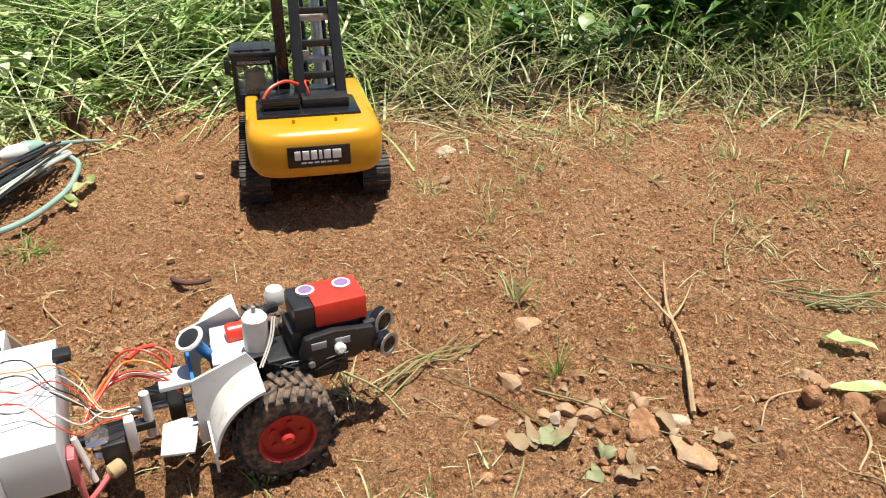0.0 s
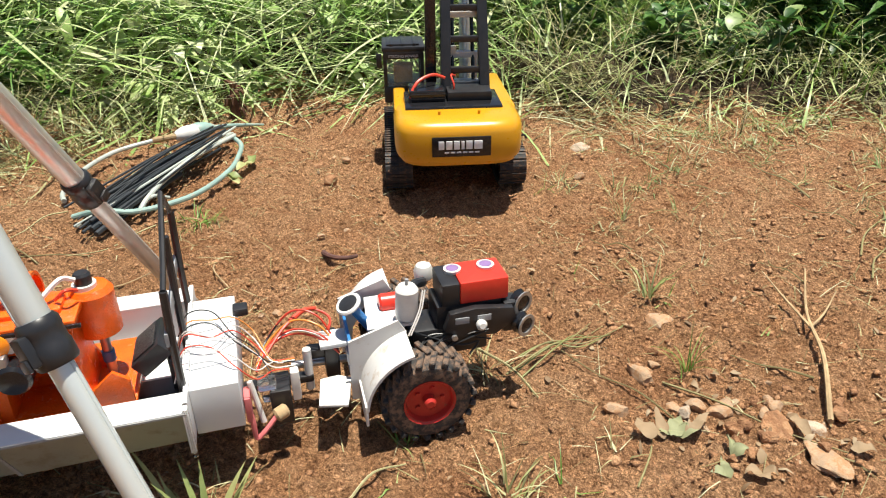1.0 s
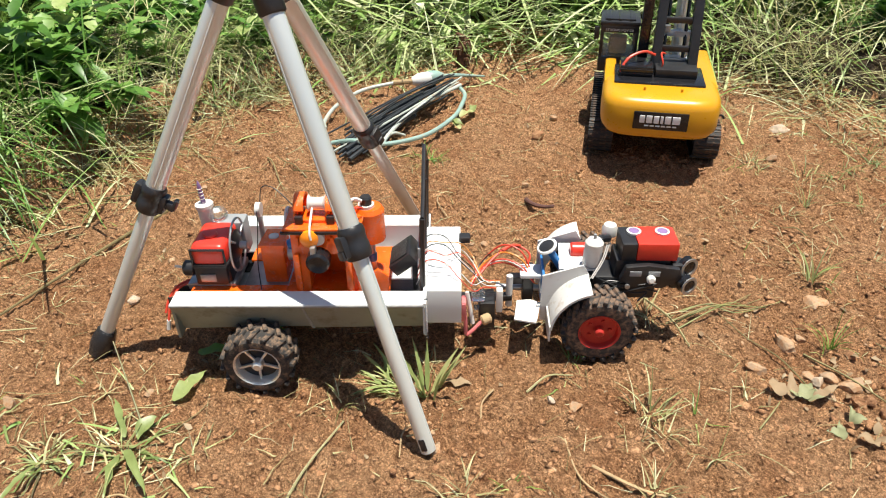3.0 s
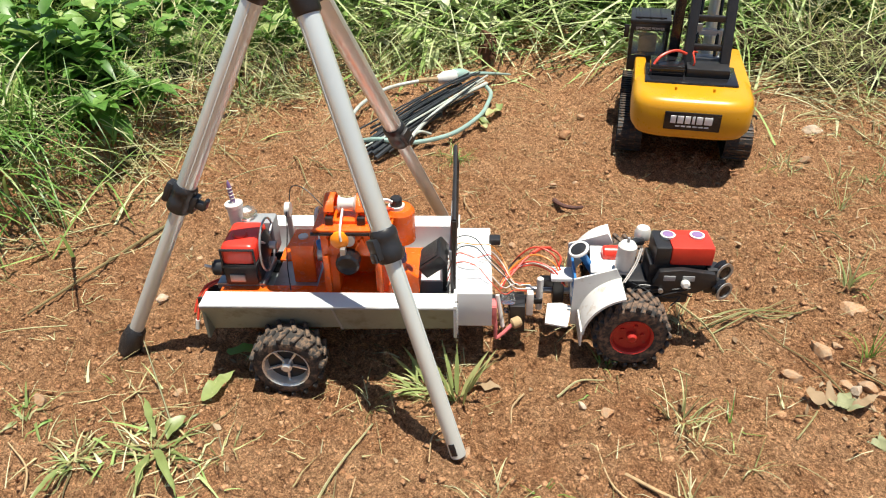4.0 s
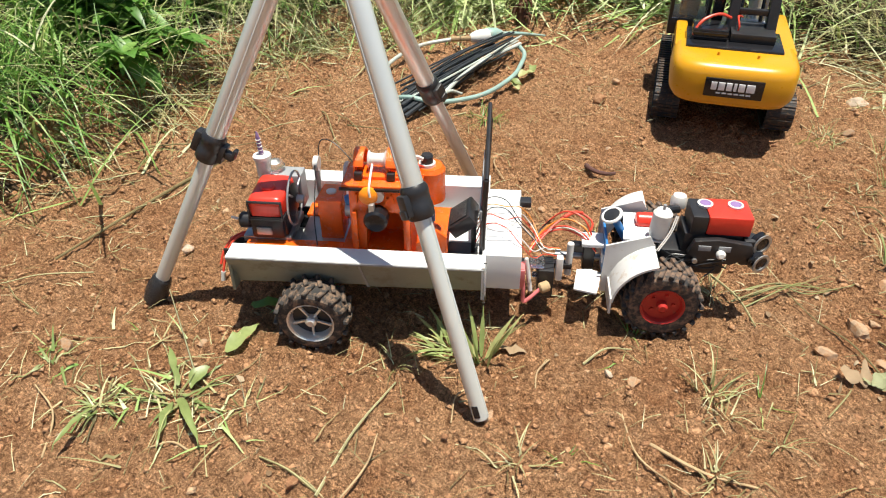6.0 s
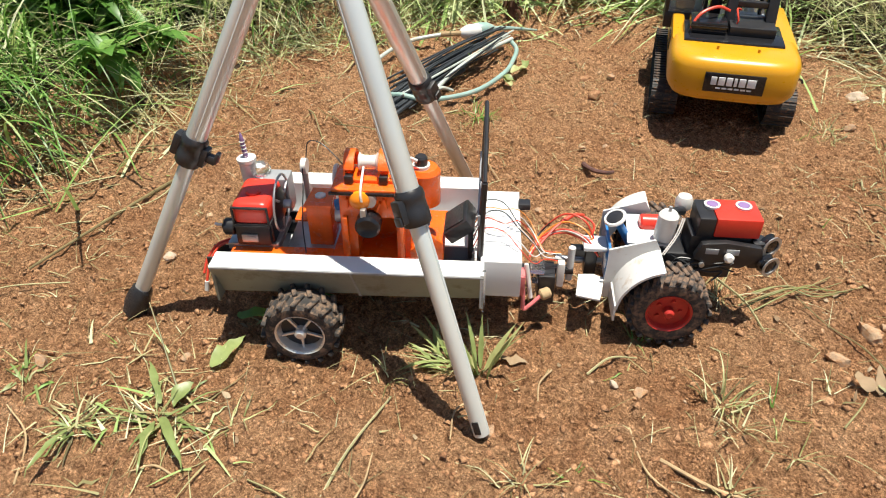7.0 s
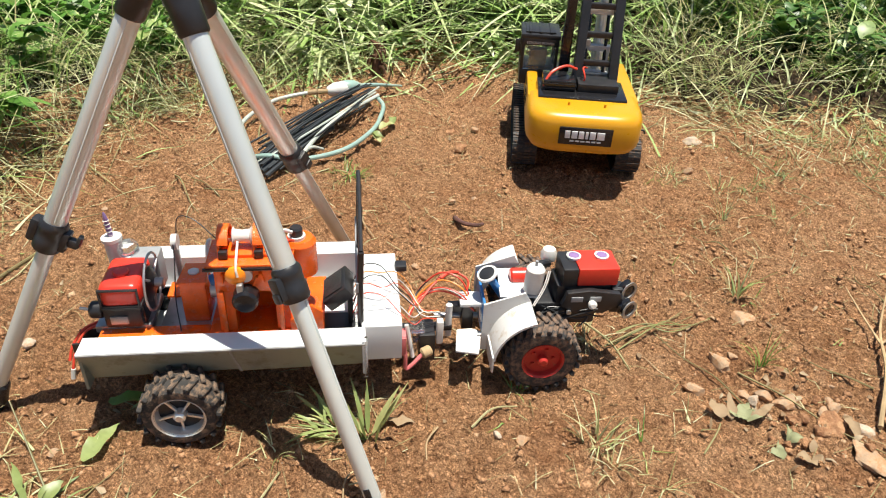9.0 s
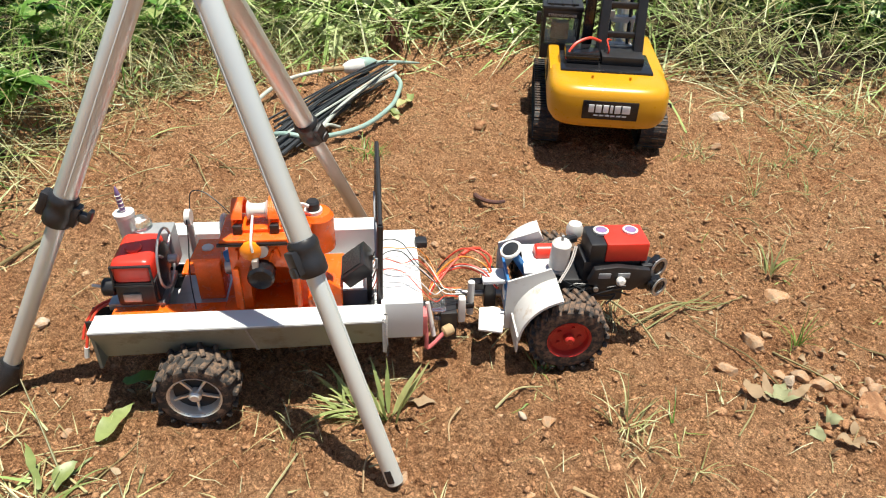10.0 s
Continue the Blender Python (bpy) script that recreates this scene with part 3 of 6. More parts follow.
    for k in range(3):
        box(-0.084 + 0.02 * k, -0.079 + 0.02 * k, 0.0, 0.07, 0.220, 0.2235, 0.0008, roof)
    part("cab_roof", roof, M_BLACK, cab)
    part("cab_header", box(-0.096, -0.025, -0.003, 0.002, 0.198, 0.212, 0.001), M_BLACK, cab)
    txt = bpy.data.curves.new("cab_lettering", "FONT")
    txt.body, txt.size, txt.extrude, txt.align_x = "STRONG POWER", 0.0068, 0.0002, "CENTER"
    txt.materials.append(M_LETTER)
    lettering = new("cab_lettering", txt)
    lettering.parent = cab
    lettering.matrix_basis = Matrix.Translation((-0.0605, -0.0034, 0.2005)) @ Matrix.Rotation(radians(90), 4, "X")
    for x0, x1, y0, y1, z0, z1 in ((-0.090, -0.031, 0.0015, 0.003, 0.150, 0.198), (-0.0945, -0.093, 0.006, 0.086, 0.150, 0.210), (-0.029, -0.0275, 0.006, 0.086, 0.150, 0.210)):
        w = part("cab_window", box(x0, x1, y0, y1, z0, z1, 0), M_WINDOW, cab)
        w.visible_shadow = False
    part("driver_seat", box(-0.078, -0.044, 0.025, 0.05, 0.148, 0.182, 0.005), M_STICK, cab, "tan seat behind the window")
    # raised ladder-like mast
    for s in (-1, 1):
        xm = 0.021 + s * 0.033
        b = bmesh.new()
        tmp = box(xm - 0.0082, xm + 0.0082, -0.012, 0.012, 0.0, 0.31, 0.002)
        for v in tmp.verts:
            v.co.y *= 1 - 0.25 * v.co.z / 0.31
            v.co.x += -s * 0.006 * v.co.z / 0.31 
            v.co.y += 0.30 * v.co.z
        merge(b, tmp, Matrix.Translation((0, -0.092, 0.122)))
        part("mast_rail", b, M_BLACK, ex, m=house)
    for k in range(7):
        zz = 0.012 + 0.047 * k
        b = box(-0.010 + 0.018 * zz, 0.052 - 0.018 * zz, -0.098 + 0.30 * zz, -0.088 + 0.30 * zz, 0.121 + zz, 0.131 + zz, 0.0014)
        part("mast_rung", b, M_BLACK, ex, m=house)
    part("rear_mast_post", box(-0.043, -0.025, -0.056, -0.036, 0.120, 0.42, 0.003), M_GLOSSBLACK, ex, m=house)
    part("inner_ram", rod((0.028, -0.020, 0.12), (0.030, 0.03, 0.42), 0.0105, seg=18), M_ALU, ex, "bright silver ram cylinder", m=house)
    for zz in (0.148, 0.196, 0.262):
        fr = box(-0.004, 0.048, -0.040, -0.026, zz, zz + 0.010, 0.001)
        part("white_bracket", fr, M_WHITE, ex, "white bracket", m=house)
    for xx in (0.000, 0.041):
        part("white_bracket", box(xx, xx + 0.006, -0.036, -0.030, 0.150, 0.198, 0.001), M_WHITE, ex, "white bracket", m=house)
    for s in (-1, 1):
        b = bmesh.new()
        rod((0.021 + s * 0.018, -0.050, 0.150), (0.021 + s * 0.014, 0.020, 0.42), 0.0032, seg=10, bm=b)
        part("inner_rail", b, M_GLOSSBLACK, ex, m=house)
        part("pivot_pin", rod((0.021 + s * 0.038, -0.094, 0.132), (0.021 + s * 0.045, -0.094, 0.132), 0.0055, seg=14, edge=0.0008), M_STEEL, ex, "steel pivot pin", m=house)
    part("white_sleeve", rod((0.029, -0.012, 0.160), (0.0295, 0.0, 0.215), 0.0105, seg=16, edge=0.001), M_WHITE, ex, "white sleeve on the ram", m=house)
    part("work_lamp", box(-0.004, 0.010, -0.046, -0.036, 0.205, 0.217, 0.002), M_CREAM, ex, "small pale lamp", m=house)
    part("wing_mirror", box(-0.126, -0.1165, 0.004, 0.009, 0.172, 0.196, 0.002), M_BLACK, ex, m=house)
    part("side_hook", tube([(0.1005, -0.165, 0.098), (0.108, -0.168, 0.100), (0.112, -0.166, 0.094)], 0.0018, 8), M_BLACK, ex, m=house)
    part("cable", tube([(-0.074, -0.128, 0.142), (-0.070, -0.126, 0.162), (-0.058, -0.116, 0.178), (-0.034, -0.10, 0.184), (-0.014, -0.09, 0.176)], 0.0026), M_WIRE_RED, ex, "red cable", m=house)
    part("cable_sleeve", tube([(-0.0745, -0.128, 0.136), (-0.0722, -0.127, 0.152), (-0.064, -0.122, 0.169)], 0.0036), M_BLACK, ex, m=house)
    part("cable", tube([(-0.01, -0.10, 0.150), (0.0, -0.11, 0.165), (-0.004, -0.10, 0.182), (0.004, -0.085, 0.178)], 0.0016), M_WIRE_RED, ex, "thin red cable", m=house)
    return ex


excavator()


# ---- wheels ----
def wheel(parent, c, r, w, tyre_mat, rim_mat, lugs, spokes, face=-1, rim_r=0.55):
    """A chunky toy tyre about a sideways axis with its rim; face: the side that the rim shows on."""
    cx, cy, cz = c
    hw = w / 2
    prof = [(r * rim_r, -hw * 0.92), (r * 0.72, -hw), (r * 0.86, -hw * 0.95), (r * 0.93, -hw * 0.75), (r * 0.945, 0), (r * 0.93, hw * 0.75), (r * 0.86, hw * 0.95), (r * 0.72, hw), (r * rim_r, hw * 0.92)]
    tyre = lathe(prof, c, (0, 1, 0), 36, caps=False)
    t = part("tyre", tyre, tyre_mat, parent)
    lug = None
    for k in range(lugs):
        for s in (-1, 1):
            a = 2 * math.pi * (k + (0.5 if s > 0 else 0)) / lugs
            m = Matrix.Translation(c) @ Matrix.Rotation(a, 4, "Y") @ Matrix.Translation((r * 0.965, s * hw * 0.47, 0)) @ Matrix.Rotation(s * 0.38, 4, "X")
            if lug is None:
                b = box(-r * 0.075, r * 0.05, -hw * 0.56, hw * 0.56, -r * 0.062, r * 0.062, r * 0.02, seg=1)
                lug = part("tread_lug", b, tyre_mat, t, m=m)
            else:
                share(lug, m, t)
    rr = r * rim_r
    f = face
    rim = lathe([(rr * 0.90, f * hw * 0.55), (rr * 0.98, f * hw * 0.90), (rr * 1.08, f * hw * 0.98), (rr * 1.08, f * hw * 0.86), (rr * 1.0, f * hw * 0.3), (rr * 0.98, -f * hw * 0.6), (rr * 0.86, -f * hw * 0.6)], c, (0, 1, 0), 32, caps=False)
    bmesh.ops.recalc_face_normals(rim, faces=rim.faces[:])
    rim = part("rim", rim, rim_mat, parent)
    part("hub", lathe([(rr * 0.16, 0), (rr * 0.26, 0.001), (rr * 0.26, hw * 0.5), (rr * 0.16, hw * 0.62)], (cx, cy + f * hw * (0.40 if spokes else 0.5), cz), (0, f, 0), 14), rim_mat, rim)
    # behind spokes this disc is black, standing for the shade in the hollow rim
    part("rim_back", rod((cx, cy - f * hw * 0.15, cz), (cx, cy + f * hw * (0.42 if spokes else 0.62), cz), rr * (0.905 if spokes else 0.97), seg=24), M_BLACK if spokes else rim_mat, rim)
    for k in range(spokes):
        a = 2 * math.pi * (k + 0.25) / spokes
        b = box(rr * 0.18, rr * 0.96, -0.0016, 0.0016, -rr * 0.055, rr * 0.055, 0.0008)
        part("spoke", b, rim_mat, rim, m=Matrix.Translation((cx, cy + f * hw * 0.56, cz)) @ Matrix.Rotation(a, 4, "Y"))
    return t


# ---- model trailer ----
def trailer():
    tr = thing("model_trailer", pose(-0.297, -0.080, 0, 0, 0, 35.5), "white foam-board model trailer on two muddy toy wheels", "trailer")
    L, W, H = 0.284, 0.196, 0.108
    # side rails: flat top, outer skirt, inner wall
    for y0, y1, out in ((0.0, 0.0265, 0.0), (W - 0.0265, W, W)):
        rail = part("side_rail", box(0.0, L, y0, y1, H - 0.003, H, 0.0006), M_WHITE, tr)
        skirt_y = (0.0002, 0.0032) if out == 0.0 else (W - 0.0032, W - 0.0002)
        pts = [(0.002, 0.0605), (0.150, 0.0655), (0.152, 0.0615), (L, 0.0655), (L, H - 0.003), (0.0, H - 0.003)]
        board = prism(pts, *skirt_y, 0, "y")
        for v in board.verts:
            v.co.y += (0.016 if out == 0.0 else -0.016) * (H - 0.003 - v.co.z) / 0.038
        skirt = part("side_skirt", board, M_SHADEDGREYBOARD, tr, smooth=False)
        fold = prism([(0.147, 0.104), (0.149, 0.104), (0.1545, 0.0615), (0.1515, 0.0615)], skirt_y[0] - 0.0010 if out == 0 else skirt_y[1], skirt_y[0] if out == 0 else skirt_y[1] + 0.0010, 0, "y")
        for v in fold.verts:
            v.co.y += (0.016 if out == 0.0 else -0.016) * (H - 0.003 - v.co.z) / 0.038
        part("skirt_fold", fold, M_BOARDEDGE, skirt, smooth=False)
        inner = (0.0235, 0.0265) if out == 0.0 else (W - 0.0265, W - 0.0235)
        part("inner_wall", box(0.002, L, *inner, 0.066, H - 0.003, 0), M_WHITE, tr)
        # near end board takes the shade-darkened grey, the far one stays white
        part("end_board", box(0.0, 0.003, y0 + 0.004, y1 - 0.001, 0.0585, H - 0.003, 0), M_SHADEDGREYBOARD if out == 0.0 else M_WHITE, tr)
        part("board_edge", box(0.0, L, (-0.0006 if out == 0.0 else W), (0.0 if out == 0.0 else W + 0.0006), H - 0.0028, H - 0.0012, 0), M_BOARDEDGE, rail)
    part("deck", box(-0.006, L, 0.0265, W - 0.0265, 0.0625, 0.068, 0.0004), M_WHITE, tr)
    for yy in (0.046, 0.120):
        ch = box(-0.022, 0.212, yy, yy + 0.026, 0.0682, 0.0712, 0.0004)
        box(-0.022, 0.212, yy, yy + 0.0025, 0.0682, 0.0835, 0.0004, ch)
        box(-0.022, 0.212, yy + 0.0235, yy + 0.026, 0.0682, 0.0835, 0.0004, ch)
        part("steel_channel", ch, M_BLACK, tr, "black channel rail")
    # front locker box
    part("locker_box", box(L + 0.001, 0.324, 0.026, 0.166, 0.062, H, 0.0008), M_WHITE, tr)
    part("front_board", box(L - 0.003, L + 0.0008, 0.0, W, 0.066, H + 0.002, 0.0003), M_WHITE, tr)
    # chassis and axle
    part("chassis_beam", box(0.03, 0.30, 0.085, 0.110, 0.044, 0.0622, 0.002), M_BLACK, tr)
    part("axle", rod((0.094, 0.0, 0.041), (0.094, W, 0.041), 0.004, seg=12), M_STEEL, tr)
    part("axle_bracket", box(0.084, 0.104, 0.07, 0.125, 0.036, 0.054, 0.002), M_BLACK, tr)
    for cy, face in ((-0.008, -1), (W + 0.008, 1)):
        w = thing("wheel", Matrix.Identity(4), "muddy black wheel with a chrome spoked rim", "")
        w.parent = tr
        wheel(w, (0.094, cy, 0.0405), 0.0415, 0.038, M_RUBBER, M_CHROME, 16, 5, face, 0.60)
    # rack of black posts behind the load
    for yy, zt in ((0.034, 0.198), (0.100, 0.212), (0.164, 0.205)):
        part("rack_post", tube([(0.280, yy, 0.068), (0.2805, yy, 0.15), (0.282, yy, zt)], 0.0033, 8), M_BLACK, tr, "black rack post")
    part("rack_arch", tube([(0.282, 0.034, 0.198), (0.282, 0.060, 0.206), (0.2815, 0.132, 0.238), (0.282, 0.164, 0.205)], 0.0024, 8, per=1), M_BLACK, tr, "black bent arch")
    part("rack_crossbar", box(0.276, 0.279, 0.030, 0.166, 0.150, 0.162, 0.0006), M_GREY, tr, "grey flat crossbar")
    part("edge_strip", box(L - 0.001, L + 0.0025, -0.0035, -0.0008, 0.064, 0.118, 0.0005), M_CLEAR, tr, "clear plastic strip")
    # red lead at the tail
    part("tail_lead", tube([(0.0, 0.08, 0.088), (-0.016, 0.068, 0.086), (-0.026, 0.056, 0.074), (-0.030, 0.048, 0.060)], 0.0016), M_WIRE_RED, tr, "red wire")
    part("tail_lead", tube([(0.0, 0.074, 0.088), (-0.014, 0.064, 0.085), (-0.023, 0.052, 0.070), (-0.027, 0.044, 0.052)], 0.0016), M_WIRE_RED, tr, "red wire")
    part("lead_plug", rod((-0.027, 0.044, 0.052), (-0.029, 0.042, 0.040), 0.0026, seg=8), M_CREAM, tr, "pale plug")
    # wires across the locker
    random.seed(5)
    wires = ((0.050, M_WIRE_WHITE), (0.075, M_WIRE_BLACK), (0.090, M_WIRE_WHITE), (0.105, M_WIRE_ORANGE), (0.062, M_WIRE_RED), (0.12, M_WIRE_BLACK), (0.082, M_WIRE_RED), (0.097, M_WIRE_WHITE))
    for y0, mt in wires:
        a, b, c = random.uniform(-0.02, 0.02), random.uniform(-0.03, 0.02), random.uniform(0.004, 0.014)
        part("wire", tube([(0.272, y0, 0.100), (0.284, y0 + a / 2, 0.116 + c), (0.305, y0 + a, 0.113 + c), (0.322, y0 + b, 0.112), (0.338, y0 + b, 0.094), (0.352, 0.08 + b / 2, 0.080), (0.372, 0.085 + b / 2, 0.074)], 0.0006, 6), mt, tr)
    part("wire_clip", box(0.322, 0.336, 0.128, 0.142, 0.106, 0.114, 0.002), M_BLACK, tr, "black clip")
    # drawbar
    part("drawbar", box(0.322, 0.388, 0.088, 0.098, 0.046, 0.054, 0.002), M_BLACK, tr, "black hitch arm")
    part("drawbar_pin", rod((0.384, 0.093, 0.036), (0.384, 0.093, 0.082), 0.0042, seg=12, edge=0.0006), M_CREAM, tr)
    part("hitch_block", box(0.339, 0.360, 0.065, 0.081, 0.049, 0.063, 0.003), M_CLEAR, tr, "clear plastic block")
    part("hitch_block", box(0.3245, 0.330, 0.040, 0.058, 0.052, 0.078, 0.001), M_PINK, tr, "pink plastic block")
    part("hitch_motor", box(0.346, 0.365, 0.060, 0.090, 0.026, 0.064, 0.002), M_BLACK, tr, "black gear motor")
    part("tape_wrap", box(0.336, 0.353, 0.062, 0.080, 0.0642, 0.0715, 0.003), M_CLEAR, tr, "clear tape wrap")
    part("hose", tube([(0.3265, 0.046, 0.074), (0.329, 0.042, 0.052), (0.330, 0.042, 0.032), (0.338, 0.044, 0.036), (0.350, 0.050, 0.046)], 0.0024, 8), M_PINK, tr, "pinkish red hose")
    part("cord_wrap", lathe([(0.004, 0), (0.0065, 0.002), (0.0065, 0.011), (0.004, 0.013)], (0.348, 0.050, 0.045), (0.8, 0.3, 0.2), 14), M_STICK, tr, "tan cord wrapping")
    part("cable_tie", rod((0.338, 0.050, 0.042), (0.331, 0.056, 0.084), 0.0026, seg=10), M_CREAM, tr, "white plastic tie")
    part("hitch_link", box(0.366, 0.374, 0.060, 0.070, 0.050, 0.082, 0.002), M_CREAM, tr, "white link plate")
    return tr


TRAILER = pose(-0.297, -0.080, 0, 0, 0, 35.5)
trailer()


def engine():
    """The small red motor at the trailer's tail."""
    e = thing("model_engine", TRAILER @ pose(0.0, 0, 0.0946), "small red and black model engine with a flywheel", "model engine")
    part("engine_base", box(-0.002, 0.056, 0.064, 0.122, -0.0110, -0.003, 0.001), M_STEEL, e)
    part("crankcase", box(0.008, 0.052, 0.066, 0.116, -0.0035, 0.030, 0.004), M_BLACK, e)
    shroud = part("fan_shroud", box(0.011, 0.050, 0.059, 0.068, -0.002, 0.046, 0.004), M_BLACK, e)
    part("shroud_plate", box(0.018, 0.036, 0.0575, 0.0605, 0.004, 0.014, 0.001), M_STEEL, shroud, "small steel plate")
    tank = part("fuel_tank", box(0.012, 0.053, 0.056, 0.116, 0.026, 0.054, 0.0095, seg=4), M_RED, e, "red fuel tank")
    part("tank_band", box(0.0115, 0.0535, 0.0555, 0.1165, 0.026, 0.030, 0.0008), M_BLACK, tank)
    part("fuel_cap", lathe([(0.0085, 0), (0.0085, 0.002), (0.0070, 0.0035), (0.003, 0.0038)], (0.031, 0.082, 0.0535), (0, 0, 1), 20), M_RED, tank)
    fly = part("cooling_fan", lathe([(0.003, -0.003), (0.018, -0.002), (0.020, 0.0), (0.012, 0.004), (0.003, 0.005)], (0.056, 0.090, 0.034), (1, 0, 0), 24), M_BLACK, e)
    ring = bmesh.new()
    tube([(0.058, 0.090 + 0.030 * math.cos(a / 12 * math.pi), 0.036 + 0.032 * math.sin(a / 12 * math.pi)) for a in range(25)], 0.0014, 8, ring, per=2)
    fw = part("flywheel", ring, M_STEEL, e, "bright steel flywheel ring")
    for a in (0.4, 2.5, 4.6):
        part("flywheel_spoke", rod((0.058, 0.090, 0.036), (0.058, 0.090 + 0.029 * math.cos(a), 0.036 + 0.031 * math.sin(a)), 0.0016, seg=8), M_STEEL, fw)
    part("flywheel_boss", rod((0.056, 0.090, 0.035), (0.070, 0.090, 0.035), 0.005, seg=14, edge=0.001), M_STEEL, fly)
    for x0, x1, z0, z1 in ((0.0125, 0.0525, 0.0250, 0.0275), (0.0125, 0.0145, 0.0270, 0.0500), (0.0505, 0.0525, 0.0270, 0.0500), (0.0125, 0.0525, 0.0485, 0.0505)):
        part("tank_frame", box(x0, x1, 0.0545, 0.0575, z0, z1, 0.0006), M_BLACK, tank)
    part("starter_drum", rod((0.010, 0.070, 0.016), (-0.004, 0.070, 0.016), 0.0095, seg=20, edge=0.002), M_BLACK, e)
    part("crank_pin", rod((-0.003, 0.070, 0.016), (-0.014, 0.068, 0.020), 0.0016, seg=8), M_CREAM, e, "white pin")
    part("belt_wheel", lathe([(0.003, -0.003), (0.009, -0.003), (0.009, 0.003), (0.003, 0.003)], (0.078, 0.128, 0.062), (1, 0, 0), 18), M_CREAM, e)
    part("belt_post", box(0.075, 0.081, 0.126, 0.131, -0.0070, 0.058, 0.001), M_STEEL, e)
    part("radiator", box(0.030, 0.060, 0.116, 0.140, 0.005, 0.050, 0.003), M_GREY, e)
    air = part("air_filter", lathe([(0.006, 0.0), (0.0095, 0.001), (0.0095, 0.034), (0.011, 0.036), (0.011, 0.040), (0.006, 0.041)], (0.012, 0.134, 0.027), (-0.05, 0, 1), 20), M_CREAM, e, "milky plastic canister")
    part("exhaust_screw", lathe([(0.0026, 0.0), (0.0032, 0.003), (0.0025, 0.006), (0.0031, 0.009), (0.0024, 0.012), (0.0030, 0.015), (0.0023, 0.018), (0.0028, 0.021), (0.0016, 0.028), (0.0005, 0.031)], (0.010, 0.134, 0.067), (-0.06, 0, 1), 12), M_PURPLE, air, "thin ribbed spike")
    for k in range(5):
        part("screw_thread", lathe([(0.0026, 0), (0.0034, 0.0006), (0.0026, 0.0014)], (0.0098 - 0.0003 * k, 0.134, 0.069 + 0.0045 * k), (-0.06, 0, 1), 12), M_CREAM, air, "white thread")
    blob = lathe([(0.003, 0), (0.010, 0.003), (0.012, 0.009), (0.009, 0.015), (0.002, 0.017)], (0.026, 0.130, 0.046), (0, 0, 1), 18)
    part("silencer", blob, M_CLEAR, e, "clear plastic dome")
    part("belt", tube([(0.078, 0.119, 0.064), (0.080, 0.105, 0.048), (0.083, 0.075, 0.020), (0.090, 0.05, -0.002)], 0.0007, 6), M_WIRE_BLACK, e, "thin black cord")
    part("belt", tube([(0.078, 0.137, 0.066), (0.082, 0.142, 0.085), (0.100, 0.135, 0.086), (0.126, 0.122, 0.066)], 0.0007, 6), M_WIRE_BLACK, e, "thin black cord")
    return e


